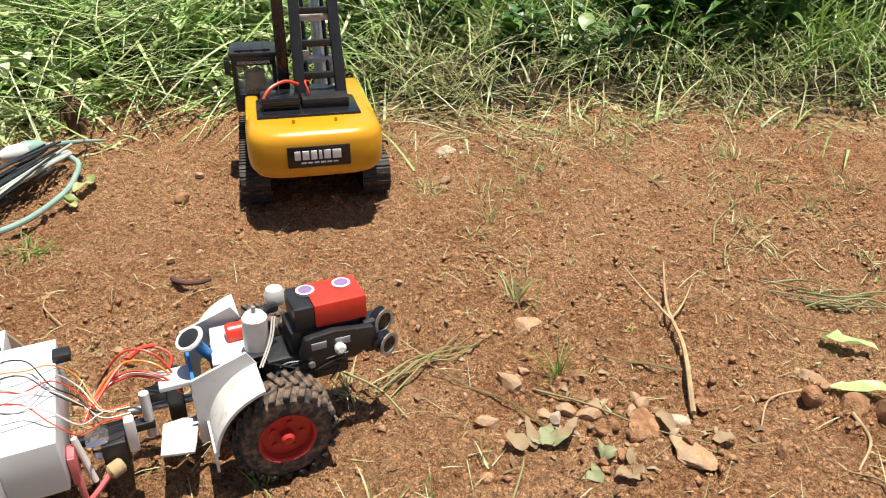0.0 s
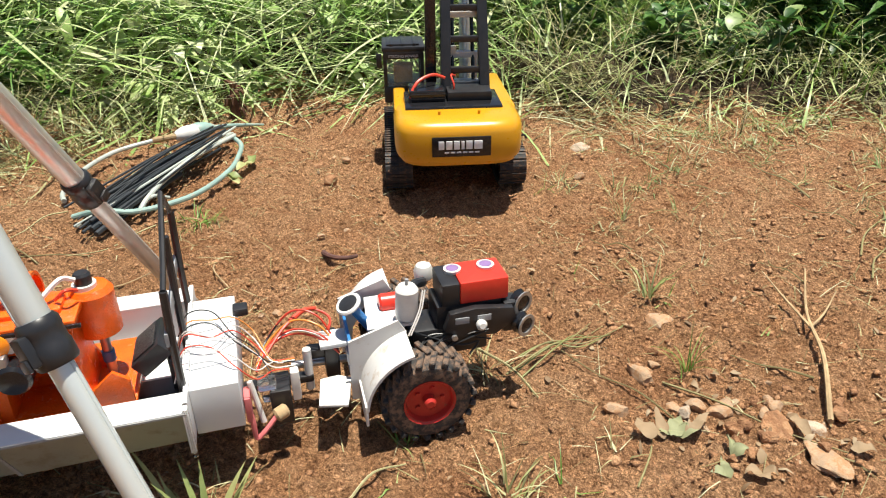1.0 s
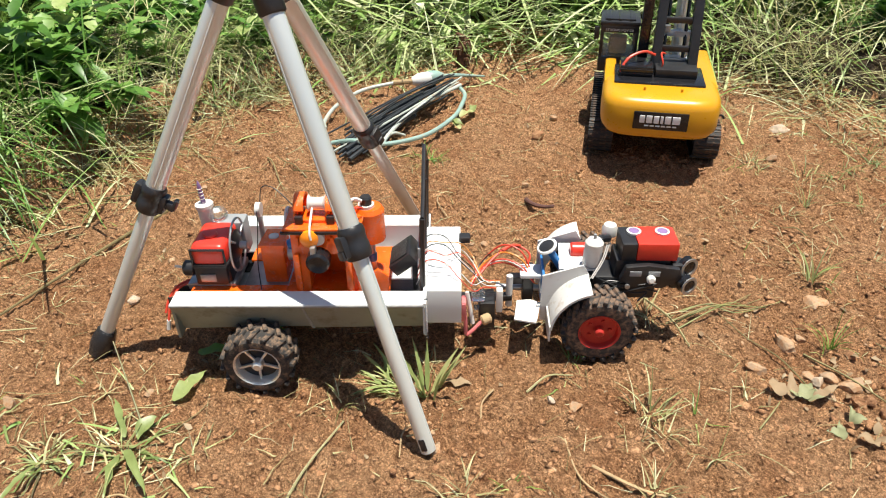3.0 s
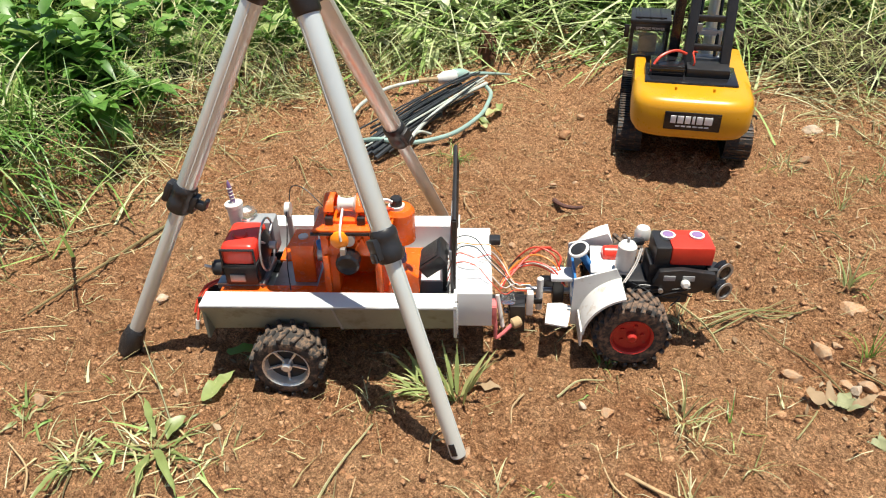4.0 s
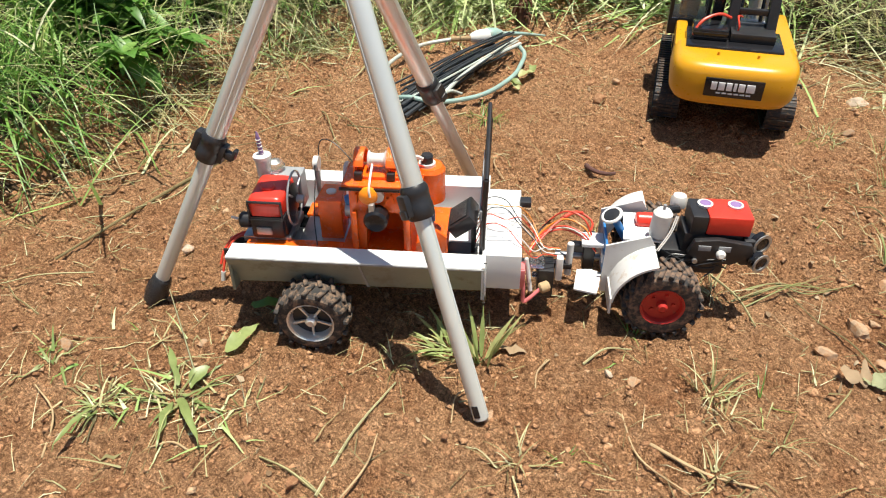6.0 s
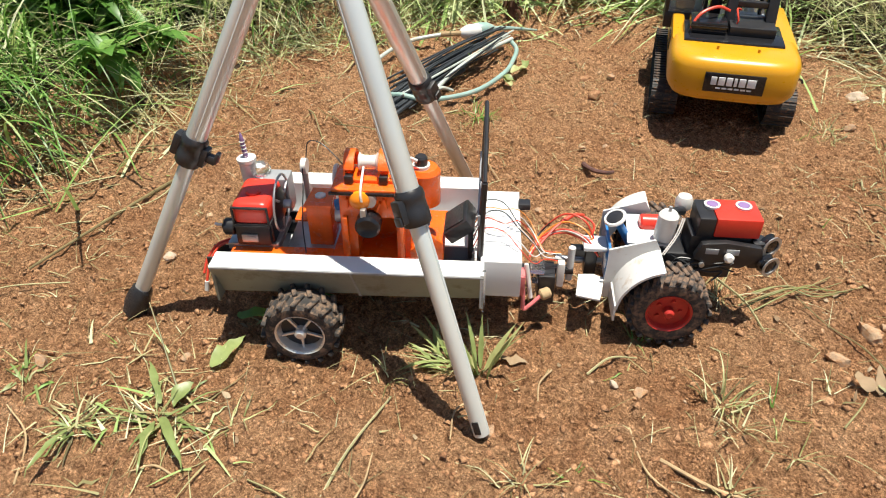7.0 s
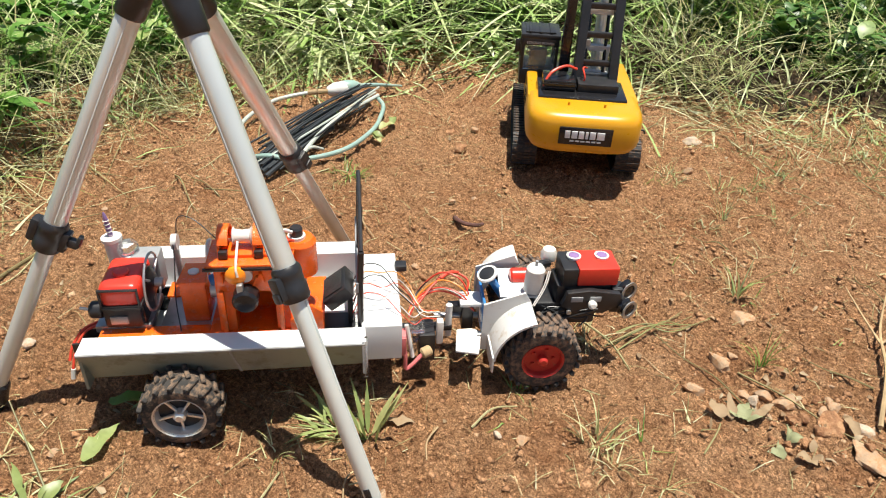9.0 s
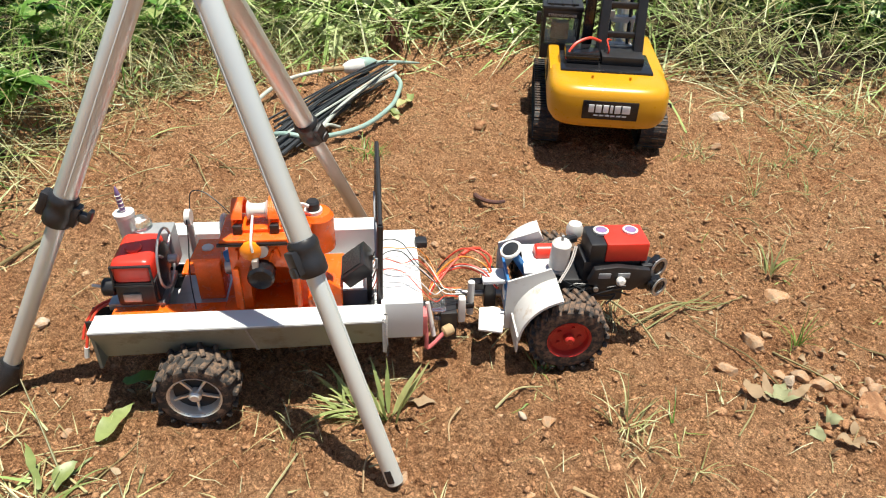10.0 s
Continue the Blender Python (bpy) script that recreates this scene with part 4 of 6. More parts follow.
def drill():
    """The orange drilling machine with its winch."""
    d = thing("model_drilling_rig", TRAILER @ pose(0.0, 0, 0.0948), "bright orange painted model drilling rig with winch and motor", "drilling rig")
    plate = box(0.118, 0.240, 0.047, 0.150, -0.0112, -0.0066, 0.001)
    part("base_plate", plate, M_ORANGE, d)
    part("base_strip", box(0.004, 0.1178, 0.047, 0.066, -0.0112, -0.0066, 0.001), M_ORANGE, d)
    part("base_strip", box(0.060, 0.1178, 0.120, 0.148, -0.0112, -0.0066, 0.001), M_ORANGE, d)
    part("motor_tray", box(0.064, 0.1178, 0.0665, 0.1195, -0.0112, -0.0086, 0.0006), M_STEEL, d, "bright steel tray")
    gear = part("gear_box", box(0.089, 0.116, 0.074, 0.108, -0.0088, 0.042, 0.002), M_ORANGE, d)
    part("box_lid", prism([(0.087, 0.072), (0.118, 0.072), (0.115, 0.110), (0.090, 0.110)], 0.0415, 0.0450, 0.0008), M_ORANGE, gear)
    part("lid_cap", lathe([(0.006, 0), (0.006, 0.002), (0.004, 0.003)], (0.102, 0.092, 0.0447), (0, 0, 1), 16), M_CREAM, gear, "white screw cap")
    part("motor", rod((0.120, 0.082, 0.030), (0.136, 0.082, 0.030), 0.010, seg=18, edge=0.001), M_STEEL, d, "small steel motor")
    part("motor_cap", rod((0.122, 0.082, 0.040), (0.132, 0.082, 0.044), 0.007, seg=12), M_BLUE, d, "blue cap")
    # column: two plates with braces, a hollow between them
    for x0, x1 in ((0.130, 0.148), (0.190, 0.206)):
        pts = [(0.054, -0.0068), (0.110, -0.0068), (0.102, 0.076), (0.060, 0.076)]
        col = part("column_plate", prism(pts, x0, x1, 0.0012, "x"), M_ORANGE, d)
        part("rib", box(x0 + 0.004, x0 + 0.009, 0.049, 0.056, -0.0066, 0.046, 0.001), M_ORANGE, col)
        for yy in (0.108,):
            part("gusset", prism([(x0 + 0.001, -0.0068), (x1 + 0.008, -0.0068), (x1, 0.014), (x0 + 0.001, 0.046)], yy, yy + 0.0035, 0, "y"), M_ORANGE, col)
    part("back_plate", box(0.146, 0.192, 0.096, 0.103, -0.0068, 0.074, 0.001), M_ORANGE, d)
    part("bed_plate", box(0.124, 0.212, 0.052, 0.104, 0.074, 0.079, 0.001), M_ORANGE, d)
    part("front_panel", box(0.133, 0.204, 0.0545, 0.0585, 0.044, 0.075, 0.001), M_ORANGE, d)
    part("clamp_bar", box(0.122, 0.216, 0.0495, 0.0525, 0.0735, 0.0765, 0.0004), M_GLOSSBLACK, d, "thin black strip")
    part("upper_block", box(0.136, 0.200, 0.066, 0.092, 0.078, 0.083, 0.001), M_ORANGE, d)
    for xx, rr in ((0.136, 0.0195), (0.172, 0.0200)):
        drum = arc_shell(0.0, 0.0, rr - 0.003, rr, 20, 200, 0.0, 0.011, 12)
        cover = part("drum_cover", drum, M_ORANGE, d, m=Matrix.Translation((xx, 0.084, 0.088)) @ Matrix.Rotation(radians(-90), 4, "Z") @ Matrix.Translation((0, 0, 0)))
        part("cover_side", lathe([(0.002, 0), (rr - 0.001, 0), (rr - 0.001, 0.002), (0.002, 0.002)], (xx, 0.084, 0.088), (1, 0, 0), 24), M_ORANGE, cover, m=cover.matrix_basis.inverted())
        foot = box(xx + 0.001, xx + 0.010, 0.062, 0.069, 0.080, 0.089, 0.001)
        part("cover_foot", foot, M_BLACK, cover, m=cover.matrix_basis.inverted())
    part("winch_spool", lathe([(0.008, 0), (0.010, 0.001), (0.0075, 0.003), (0.0065, 0.010), (0.0075, 0.018), (0.010, 0.020), (0.008, 0.021)], (0.150, 0.082, 0.096), (1, 0, 0), 18), M_CREAM, d, "white rope spool")
    part("rope", tube([(0.156, 0.074, 0.094), (0.156, 0.056, 0.086), (0.156, 0.046, 0.078), (0.157, 0.044, 0.070)], 0.0013, 6), M_CREAM, d, "white cord")
    # knob, motor and pulley on the front
    part("idler_knob", lathe([(0.006, 0), (0.0105, 0.001), (0.0105, 0.006), (0.007, 0.009), (0.002, 0.010)], (0.154, 0.054, 0.068), (0, -1, 0), 20), M_ORANGE2, d, "yellow-orange knob")
    part("knob_washer", rod((0.163, 0.056, 0.067), (0.163, 0.050, 0.067), 0.008, seg=16), M_CREAM, d)
    mot = part("drive_motor", lathe([(0.010, 0), (0.0135, 0.001), (0.0135, 0.016), (0.011, 0.019), (0.003, 0.0195)], (0.162, 0.056, 0.041), (0, -1, 0), 24), M_GLOSSBLACK, d, "black motor")
    part("motor_neck", box(0.155, 0.161, 0.040, 0.050, 0.050, 0.062, 0.001), M_STEEL, mot)
    part("shaft_ring", lathe([(0.004, 0), (0.0075, 0), (0.0075, 0.004), (0.004, 0.004)], (0.180, 0.094, 0.036), (0, -1, 0), 18, caps=False), M_CREAM, d, "white ring")
    part("belt_pulley", lathe([(0.002, 0), (0.0145, 0), (0.0155, 0.002), (0.0145, 0.004), (0.002, 0.0045)], (0.123, 0.098, 0.066), (-1, 0, 0), 24), M_CREAM, d, "white plastic pulley")
    random.seed(3)
    for k in range(7):
        xx, zz = 0.138 + 0.0105 * k, 0.060 + random.uniform(-0.006, 0.006)
        part("lever", box(xx, xx + 0.003, 0.050, 0.056, zz, zz + 0.012, 0.001), M_ORANGE, d, m=Matrix.Translation((xx, 0, zz)) @ Matrix.Rotation(random.uniform(-0.5, 0.5), 4, "Y") @ Matrix.Translation((-xx, 0, -zz)))
    # feed cylinder at the side
    can = part("feed_can", lathe([(0.010, 0.036), (0.0175, 0.040), (0.0175, 0.078), (0.014, 0.083), (0.006, 0.084)], (0.217, 0.098, 0.0), (0, 0, 1), 24), M_ORANGE, d, "orange rounded can")
    part("can_bracket", box(0.196, 0.206, 0.088, 0.108, 0.046, 0.074, 0.001), M_ORANGE, can)
    part("can_collar", rod((0.214, 0.096, 0.083), (0.214, 0.096, 0.087), 0.0095, seg=18), M_CREAM, can, "white collar")
    part("can_cap", lathe([(0.007, 0), (0.007, 0.008), (0.0055, 0.010)], (0.214, 0.096, 0.087), (0, 0, 1), 16), M_BLACK, can, "black cap")
    part("drill_rod", rod((0.217, 0.098, -0.0068), (0.217, 0.098, 0.040), 0.0042, seg=12), M_STEEL, d, "bright steel rod")
    part("rod_sleeve", rod((0.217, 0.098, 0.008), (0.217, 0.098, 0.018), 0.0055, seg=12), M_BLUE, d, "blue sleeve")
    part("guard", prism([(0.205, -0.0068), (0.240, -0.0068), (0.240, 0.018), (0.228, 0.028), (0.205, 0.008)], 0.048, 0.052, 0.001, "y"), M_ORANGE, d)
    part("linkage", tube([(0.196, 0.076, 0.086), (0.206, 0.072, 0.095), (0.212, 0.080, 0.090)], 0.0016, 6), M_WIRE_RED, d)
    part("linkage", tube([(0.184, 0.070, 0.088), (0.200, 0.086, 0.098), (0.210, 0.090, 0.094)], 0.0022, 6), M_CREAM, d)
    return d


def control_box():
    c = thing("control_box", TRAILER @ pose(0.240, 0.066, 0.0682), "small grey and black control box tilted on the trailer floor", "control box")
    tilt = Matrix.Rotation(radians(-38), 4, "Y")
    part("casing", box(0.004, 0.036, -0.004, 0.040, 0.0, 0.016, 0.002), M_BLACK, c, m=Matrix.Translation((0.002, 0, 0.036)) @ tilt @ Matrix.Translation((0, 0, -0.006)))
    part("front_panel", box(0.008, 0.032, 0.0, 0.036, 0.016, 0.0175, 0.0008), M_TAPE, c, "glossy black panel", m=Matrix.Translation((0.002, 0, 0.036)) @ tilt @ Matrix.Translation((0, 0, -0.006)))
    part("foot", box(-0.006, 0.034, -0.02, 0.03, 0.0, 0.006, 0.001), M_BLACK, c)
    part("stand", box(0.026, 0.032, 0.010, 0.018, 0.0, 0.04, 0.001), M_BLACK, c)
    return c


engine()
drill()
control_box()


# ---- two-wheel tractor ----
def tractor():
    t = thing("model_tractor", pose(0.089, 0.231, 0, 0, 0, 34), "red, white and black model walking tractor with red-rimmed wheels", "model tractor")
    hub_x, hub_z, yc = -0.008, 0.0425, 0.080
    for cy, face in ((0.0195, -1), (0.1405, 1)):
        w = thing("wheel", Matrix.Identity(4), "black treaded wheel with a red rim", "")
        w.parent = t
        wheel(w, (hub_x, cy, hub_z), 0.0445, 0.038, M_RUBBER2, M_RIMRED, 22, 0, face, 0.52)
        for k in range(5):
            a = 2 * math.pi * k / 5
            part("rim_nut", rod((hub_x + 0.013 * math.cos(a), cy + face * 0.010, hub_z + 0.013 * math.sin(a)), (hub_x + 0.013 * math.cos(a), cy + face * 0.014, hub_z + 0.013 * math.sin(a)), 0.0025, seg=8), M_RIMRED, w)
    part("axle", rod((hub_x, 0.02, hub_z), (hub_x, 0.14, hub_z), 0.005, seg=12), M_STEEL, t)
    part("gear_case", box(-0.03, 0.03, 0.060, 0.100, 0.026, 0.082, 0.005), M_BLACK, t)
    for s, y0, y1 in ((-1, -0.001, 0.040), (1, 0.120, 0.161)):
        f = arc_shell(hub_x, hub_z, 0.0565, 0.0590, 103, 176, y0, y1, 16)
        fender = part("fender", f, M_FENDER, t, "dusty white curved fender")
        yy = (y1, y1 + 0.0025) if s < 0 else (y0 - 0.0025, y0)
        part("fender_side", prism([(-0.075, 0.030), (-0.075, 0.096), (-0.028, 0.112), (-0.020, 0.098), (-0.046, 0.088), (-0.062, 0.060), (-0.066, 0.030)], *yy, 0, "y"), M_FENDER, fender, smooth=False)
        part("mud_flap", box(-0.068, -0.0655, y0, y1, 0.030, 0.052, 0.0005), M_FENDER, fender)
    part("rear_panel", box(-0.074, -0.071, 0.046, 0.114, 0.046, 0.092, 0.0006), M_BLUE, t, "blue painted panel")
    part("panel_mark", box(-0.0755, -0.0738, 0.052, 0.066, 0.062, 0.074, 0.0004), M_LETTER, t, "pale patch")
    part("foot_board", prism([(-0.108, 0.016), (-0.082, 0.010), (-0.079, 0.022), (-0.074, 0.050), (-0.086, 0.056), (-0.103, 0.054)], 0.047, 0.0498, 0.0008), M_FENDER, t, "white foot plate")
    part("seat_post", box(-0.096, -0.082, 0.066, 0.094, 0.040, 0.080, 0.002), M_BLACK, t)
    part("seat", box(-0.100, -0.072, 0.058, 0.084, 0.079, 0.084, 0.0015), M_WHITE, t)
    part("lever_block", box(-0.112, -0.090, 0.070, 0.082, 0.062, 0.072, 0.001), M_BLACK, t)
    part("tow_bar", rod((-0.070, 0.080, 0.050), (-0.128, 0.082, 0.050), 0.004, seg=12), M_STEEL, t)
    part("steering_column", rod((-0.040, 0.076, 0.070), (-0.066, 0.072, 0.114), 0.0048, seg=12), M_BLUE, t)
    sw = part("steering_wheel", lathe([(0.0096, 0.0), (0.0124, 0.0004), (0.0130, 0.0022), (0.0118, 0.0038), (0.0096, 0.0034)], (-0.068, 0.072, 0.116), (-0.5, -0.2, 1.0), 28, caps=False), M_FENDER, t, "pale grey steering wheel")
    part("wheel_dish", lathe([(0.002, 0.001), (0.0106, 0.001), (0.0106, 0.003), (0.004, 0.0045), (0.002, 0.0045)], (-0.068, 0.072, 0.116), (-0.5, -0.2, 1.0), 20), M_BLACK, sw)
    part("dash_plate", prism([(-0.055, 0.052), (-0.010, 0.052), (-0.006, 0.110), (-0.050, 0.110)], 0.096, 0.099, 0.0008), M_WHITE, t)
    part("inner_tank", rod((-0.038, 0.088, 0.103), (-0.014, 0.088, 0.103), 0.0095, seg=18, edge=0.002), M_RED, t, "red round tank")
    # engine
    part("engine_block", box(0.014, 0.080, 0.061, 0.099, 0.078, 0.1062, 0.003), M_BLACK, t)
    hood = part("hood", box(0.037, 0.086, 0.059, 0.101, 0.1065, 0.1305, 0.0026), M_RED, t, "red engine hood")
    part("hood_rear", box(0.019, 0.0372, 0.0595, 0.1005, 0.1055, 0.1298, 0.0026), M_BLACK, hood, "black rear half")
    for xx in (0.036, 0.070):
        capm = part("filler_cap", lathe([(0.0085, 0), (0.0088, 0.001), (0.0088, 0.003), (0.0066, 0.0034), (0.0062, 0.0018), (0.002, 0.0018)], (xx, 0.086, 0.1298), (0, 0, 1), 20), M_CREAM, hood, "milky ring cap")
        part("cap_core", rod((xx, 0.086, 0.1313), (xx, 0.086, 0.1331), 0.006, seg=16), M_PURPLE, capm, "purple centre")
    mount = prism([(0.018, 0.086), (0.024, 0.104), (0.050, 0.107), (0.088, 0.102), (0.092, 0.088), (0.070, 0.074), (0.034, 0.076)], 0.048, 0.056, 0.0015, "y")
    mt = part("side_mount", mount, M_BLACK, t)
    for xx in (0.036, 0.058):
        part("mount_slot", box(xx - 0.007, xx + 0.007, 0.0472, 0.0485, 0.092, 0.099, 0.0006), M_GREY, mt)
    part("mount_bolt", rod((0.028, 0.0482, 0.078), (0.028, 0.045, 0.078), 0.003, seg=10), M_STEEL, mt)
    part("breather_knob", lathe([(0.002, 0), (0.005, 0.001), (0.0055, 0.005), (0.003, 0.008)], (0.054, 0.047, 0.090), (0, -1, 0.2), 14), M_CREAM, t, "milky knob")
    part("gear_cover", box(0.030, 0.066, 0.060, 0.095, 0.050, 0.080, 0.004), M_BLACK, t)
    for zz, rr, yy in ((0.098, 0.0125, 0.062), (0.080, 0.0115, 0.050)):
        pul = part("belt_pulley", lathe([(0.002, -0.004), (rr, -0.004), (rr * 0.8, -0.001), (rr * 0.8, 0.001), (rr, 0.004), (0.002, 0.0045)], (0.099, yy, zz), (0.55, -1, 0), 22), M_GLOSSBLACK, t)
        part("pulley_rim", lathe([(rr * 0.72, 0), (rr * 1.02, 0), (rr * 1.02, 0.0012), (rr * 0.72, 0.0012)], (0.099 + 0.0020, yy - 0.0036, zz), (0.55, -1, 0), 22, caps=False), M_STEEL, pul)
    part("pulley_arm", box(0.080, 0.096, 0.054, 0.074, 0.070, 0.104, 0.003), M_BLACK, t)
    part("front_spike", rod((0.086, 0.060, 0.075), (0.104, 0.056, 0.060), 0.0016, seg=8), M_STEEL, t)
    part("air_cleaner", lathe([(0.007, 0.0), (0.0105, 0.002), (0.0110, 0.006), (0.0110, 0.032), (0.0080, 0.036), (0.003, 0.037)], (-0.016, 0.060, 0.100), (0.04, 0, 1), 22), M_CREAM, t, "milky plastic air cleaner")
    part("cleaner_nipple", rod((-0.0146, 0.060, 0.136), (-0.0146, 0.060, 0.143), 0.0018, seg=8), M_GREY, t)
    part("silencer", lathe([(0.006, 0), (0.0095, 0.002), (0.0100, 0.010), (0.0075, 0.016), (0.002, 0.018)], (0.012, 0.108, 0.112), (0, 0, 1), 20), M_CREAM, t, "milky dome")
    part("exhaust_pipe", tube([(0.008, 0.092, 0.118), (-0.004, 0.082, 0.122), (-0.012, 0.070, 0.114)], 0.005, 10), M_BLACK, t)
    for off in (0.0, 0.0022):
        part("string", tube([(0.000 + off, 0.058, 0.130), (-0.006 + off, 0.050, 0.112), (-0.018 + off, 0.042, 0.092)], 0.0008, 6), M_WIRE_WHITE, t, "pale string")
    random.seed(12)
    for k in range(6):
        pts = [(random.uniform(-0.02, 0.07), random.uniform(0.045, 0.06), random.uniform(0.05, 0.09)) for j in range(4)]
        part("wire", tube(pts, 0.0010, 6), M_WIRE_BLACK, t)
    # wires to the trailer
    for k, mt2 in enumerate((M_WIRE_RED, M_WIRE_ORANGE, M_WIRE_RED, M_WIRE_WHITE, M_WIRE_RED, M_WIRE_BLACK)):
        a, b = random.uniform(-0.012, 0.016), random.uniform(-0.008, 0.018)
        part("wire", tube([(-0.082, 0.074 + a, 0.070), (-0.098, 0.080 + a, 0.086 + b), (-0.122, 0.092 + a, 0.088 + b), (-0.146, 0.080 + b, 0.078), (-0.160, 0.070 + a, 0.066)], 0.0011, 6), mt2, t)
    part("jumper_lead", tube([(-0.150, 0.064, 0.080), (-0.128, 0.088, 0.094), (-0.104, 0.106, 0.096), (-0.086, 0.098, 0.088), (-0.094, 0.080, 0.076)], 0.0014, 6), M_WIRE_RED, t, "red lead")
    part("lead_clip", tube([(-0.124, 0.092, 0.095), (-0.110, 0.103, 0.098), (-0.098, 0.107, 0.096)], 0.0028, 8, r1=0.0018), M_WIRE_RED, t, "red insulated clip")
    return t


tractor()


# ---- bundle of rods and tubes ----
def ground_z(x, y):
    return float(soil_height(x, y))


def rod_bundle():
    b = thing("rod_bundle", pose(0, 0, 0), "bundle of dark rods and pale teal tubes on soil", "rod bundle")
    random.seed(8)
    for k in range(30):
        u = (k % 10) / 9 + random.uniform(-0.12, 0.12)
        v = u + random.uniform(-0.35, 0.35)
        z = 0.006 + 0.006 * (k // 10) + random.uniform(0, 0.004)
        j1, j2 = random.uniform(-0.03, 0.06), random.uniform(-0.13, 0.03)
        p0 = Vector((-0.535 - 0.085 * u, 0.462 + 0.055 * u + j1, z))
        p1 = Vector((-0.566 - 0.038 * v, 0.880 - 0.03 * v + j2, z + random.uniform(0.004, 0.02)))
        pale = k % 9 == 4
        part("rod", tube([p0, (p0 + p1) / 2 + Vector((random.uniform(-0.012, 0.012), 0, 0.005)), p1], random.uniform(0.0014, 0.0026), 7, per=4), M_PALETUBE if pale else M_ROD, b, "pale thin tube" if pale else "dark rod")
    for k in range(4):
        x0, y0 = -0.530 - 0.013 * k, 0.455 + 0.006 * k
        part("thick_rod", tube([(x0, y0, 0.008 + 0.003 * (k % 2)), (x0 - 0.012, y0 + 0.10, 0.014), (x0 - 0.018, y0 + 0.22, 0.016)], 0.0044, 8, per=3), M_ROD, b, "thick dark rod end")
    part("tube_loop", tube([(-0.605, 0.488, 0.010), (-0.560, 0.500, 0.022), (-0.515, 0.532, 0.014), (-0.476, 0.615, 0.012), (-0.483, 0.721, 0.012), (-0.508, 0.790, 0.014), (-0.529, 0.830, 0.018), (-0.552, 0.842, 0.026)], 0.0046, 10), M_TEAL, b, "pale teal bent tube")
    part("tube", tube([(-0.552, 0.846, 0.030), (-0.552, 0.723, 0.030), (-0.539, 0.631, 0.028), (-0.522, 0.560, 0.022), (-0.519, 0.535, 0.010)], 0.0042, 10), M_PALETUBE, b, "pale grey tube")
    part("tube", tube([(-0.515, 0.600, 0.008), (-0.520, 0.570, 0.022), (-0.528, 0.545, 0.008)], 0.0030, 8), M_PALETUBE, b, "short pale tube")
    part("long_tube", tube([(-0.665, 0.530, 0.010), (-0.690, 0.555, 0.012), (-0.722, 0.625, 0.016), (-0.730, 0.715, 0.020), (-0.690, 0.780, 0.026), (-0.650, 0.798, 0.032)], 0.0042, 10), M_PALETUBE, b, "pale curved tube")
    part("tube_joint", tube([(-0.690, 0.780, 0.0265), (-0.668, 0.791, 0.030), (-0.648, 0.800, 0.033)], 0.0056, 10), M_STICK, b, "yellowish tube joint")
    part("white_handle", lathe([(0.006, 0), (0.010, 0.004), (0.0155, 0.018), (0.0165, 0.045), (0.012, 0.068), (0.006, 0.078)], (-0.652, 0.797, 0.033), (0.42, 0.90, -0.04), 18), M_CREAM, b, "milky white handle")
    part("handle_band", lathe([(0.0160, 0.0), (0.0172, 0.004), (0.0150, 0.022), (0.010, 0.034), (0.0065, 0.040)], (-0.634, 0.836, 0.032), (0.42, 0.90, -0.04), 18), M_TEAL, b, "teal tapering sleeve")
    part("handle_tail", tube([(-0.618, 0.868, 0.031), (-0.600, 0.905, 0.026), (-0.585, 0.940, 0.018), (-0.570, 0.972, 0.010)], 0.0055, 9, r1=0.0022), M_TEAL, b, "tapering teal tube end")
    return b


rod_bundle()


# ---- plants ----
def strips(P, az, elev, L, W, droop, nseg=5, leaf=False, fold=0.3):
    """Many blades or leaves at once: base points, heading, rise, length, width and how far they bow over (radians)."""
    n = len(P)
    across = 3 if leaf else 2
    pos = np.array(P, float)
    d = np.stack((np.cos(az), np.sin(az)), 1)
    side = np.stack((-np.sin(az), np.cos(az), np.zeros(n)), 1)
    co = np.zeros((n, nseg + 1, across, 3))
    for s in range(nseg + 1):
        u = s / nseg
        e = elev - droop * u
        w = W * (np.sin(math.pi * min(0.985, 0.06 + 0.94 * u) ** 0.8) if leaf else (1 - u) ** 0.65 + 0.04)
        edge = side * (w / 2)[:, None]
        if leaf:
            up = np.zeros((n, 3))
            up[:, 2] = fold * w / 2
            co[:, s, 0], co[:, s, 1], co[:, s, 2] = pos - edge + up, pos, pos + edge + up
        else:
            co[:, s, 0], co[:, s, 1] = pos - edge, pos + edge
        step = L / nseg
        pos = pos + np.concatenate((d * (np.cos(e) * step)[:, None], (np.sin(e) * step)[:, None]), 1)
    flo = (soil_height(co[..., 0].ravel(), co[..., 1].ravel()) + 0.002).reshape(co.shape[:-1])
    co[..., 2] = np.maximum(co[..., 2], flo)
    base = np.arange(n)[:, None, None] * ((nseg + 1) * across)
    s = np.arange(nseg)[None, :, None] * across
    k = np.arange(across - 1)[None, None, :]
    i = (base + s + k).ravel()
    return co.reshape(-1, 3), np.stack((i, i + 1, i + 1 + across, i + across), 1)


RNG = np.random.default_rng(4)


def scatter(n, x0, x1, y0, y1, keep):
    """Random places in a rectangle, each kept with the chance that keep gives."""
    x, y = RNG.uniform(x0, x1, n), RNG.uniform(y0, y1, n)
    ok = RNG.uniform(0, 1, n) < keep(x, y)
    return x[ok], y[ok]


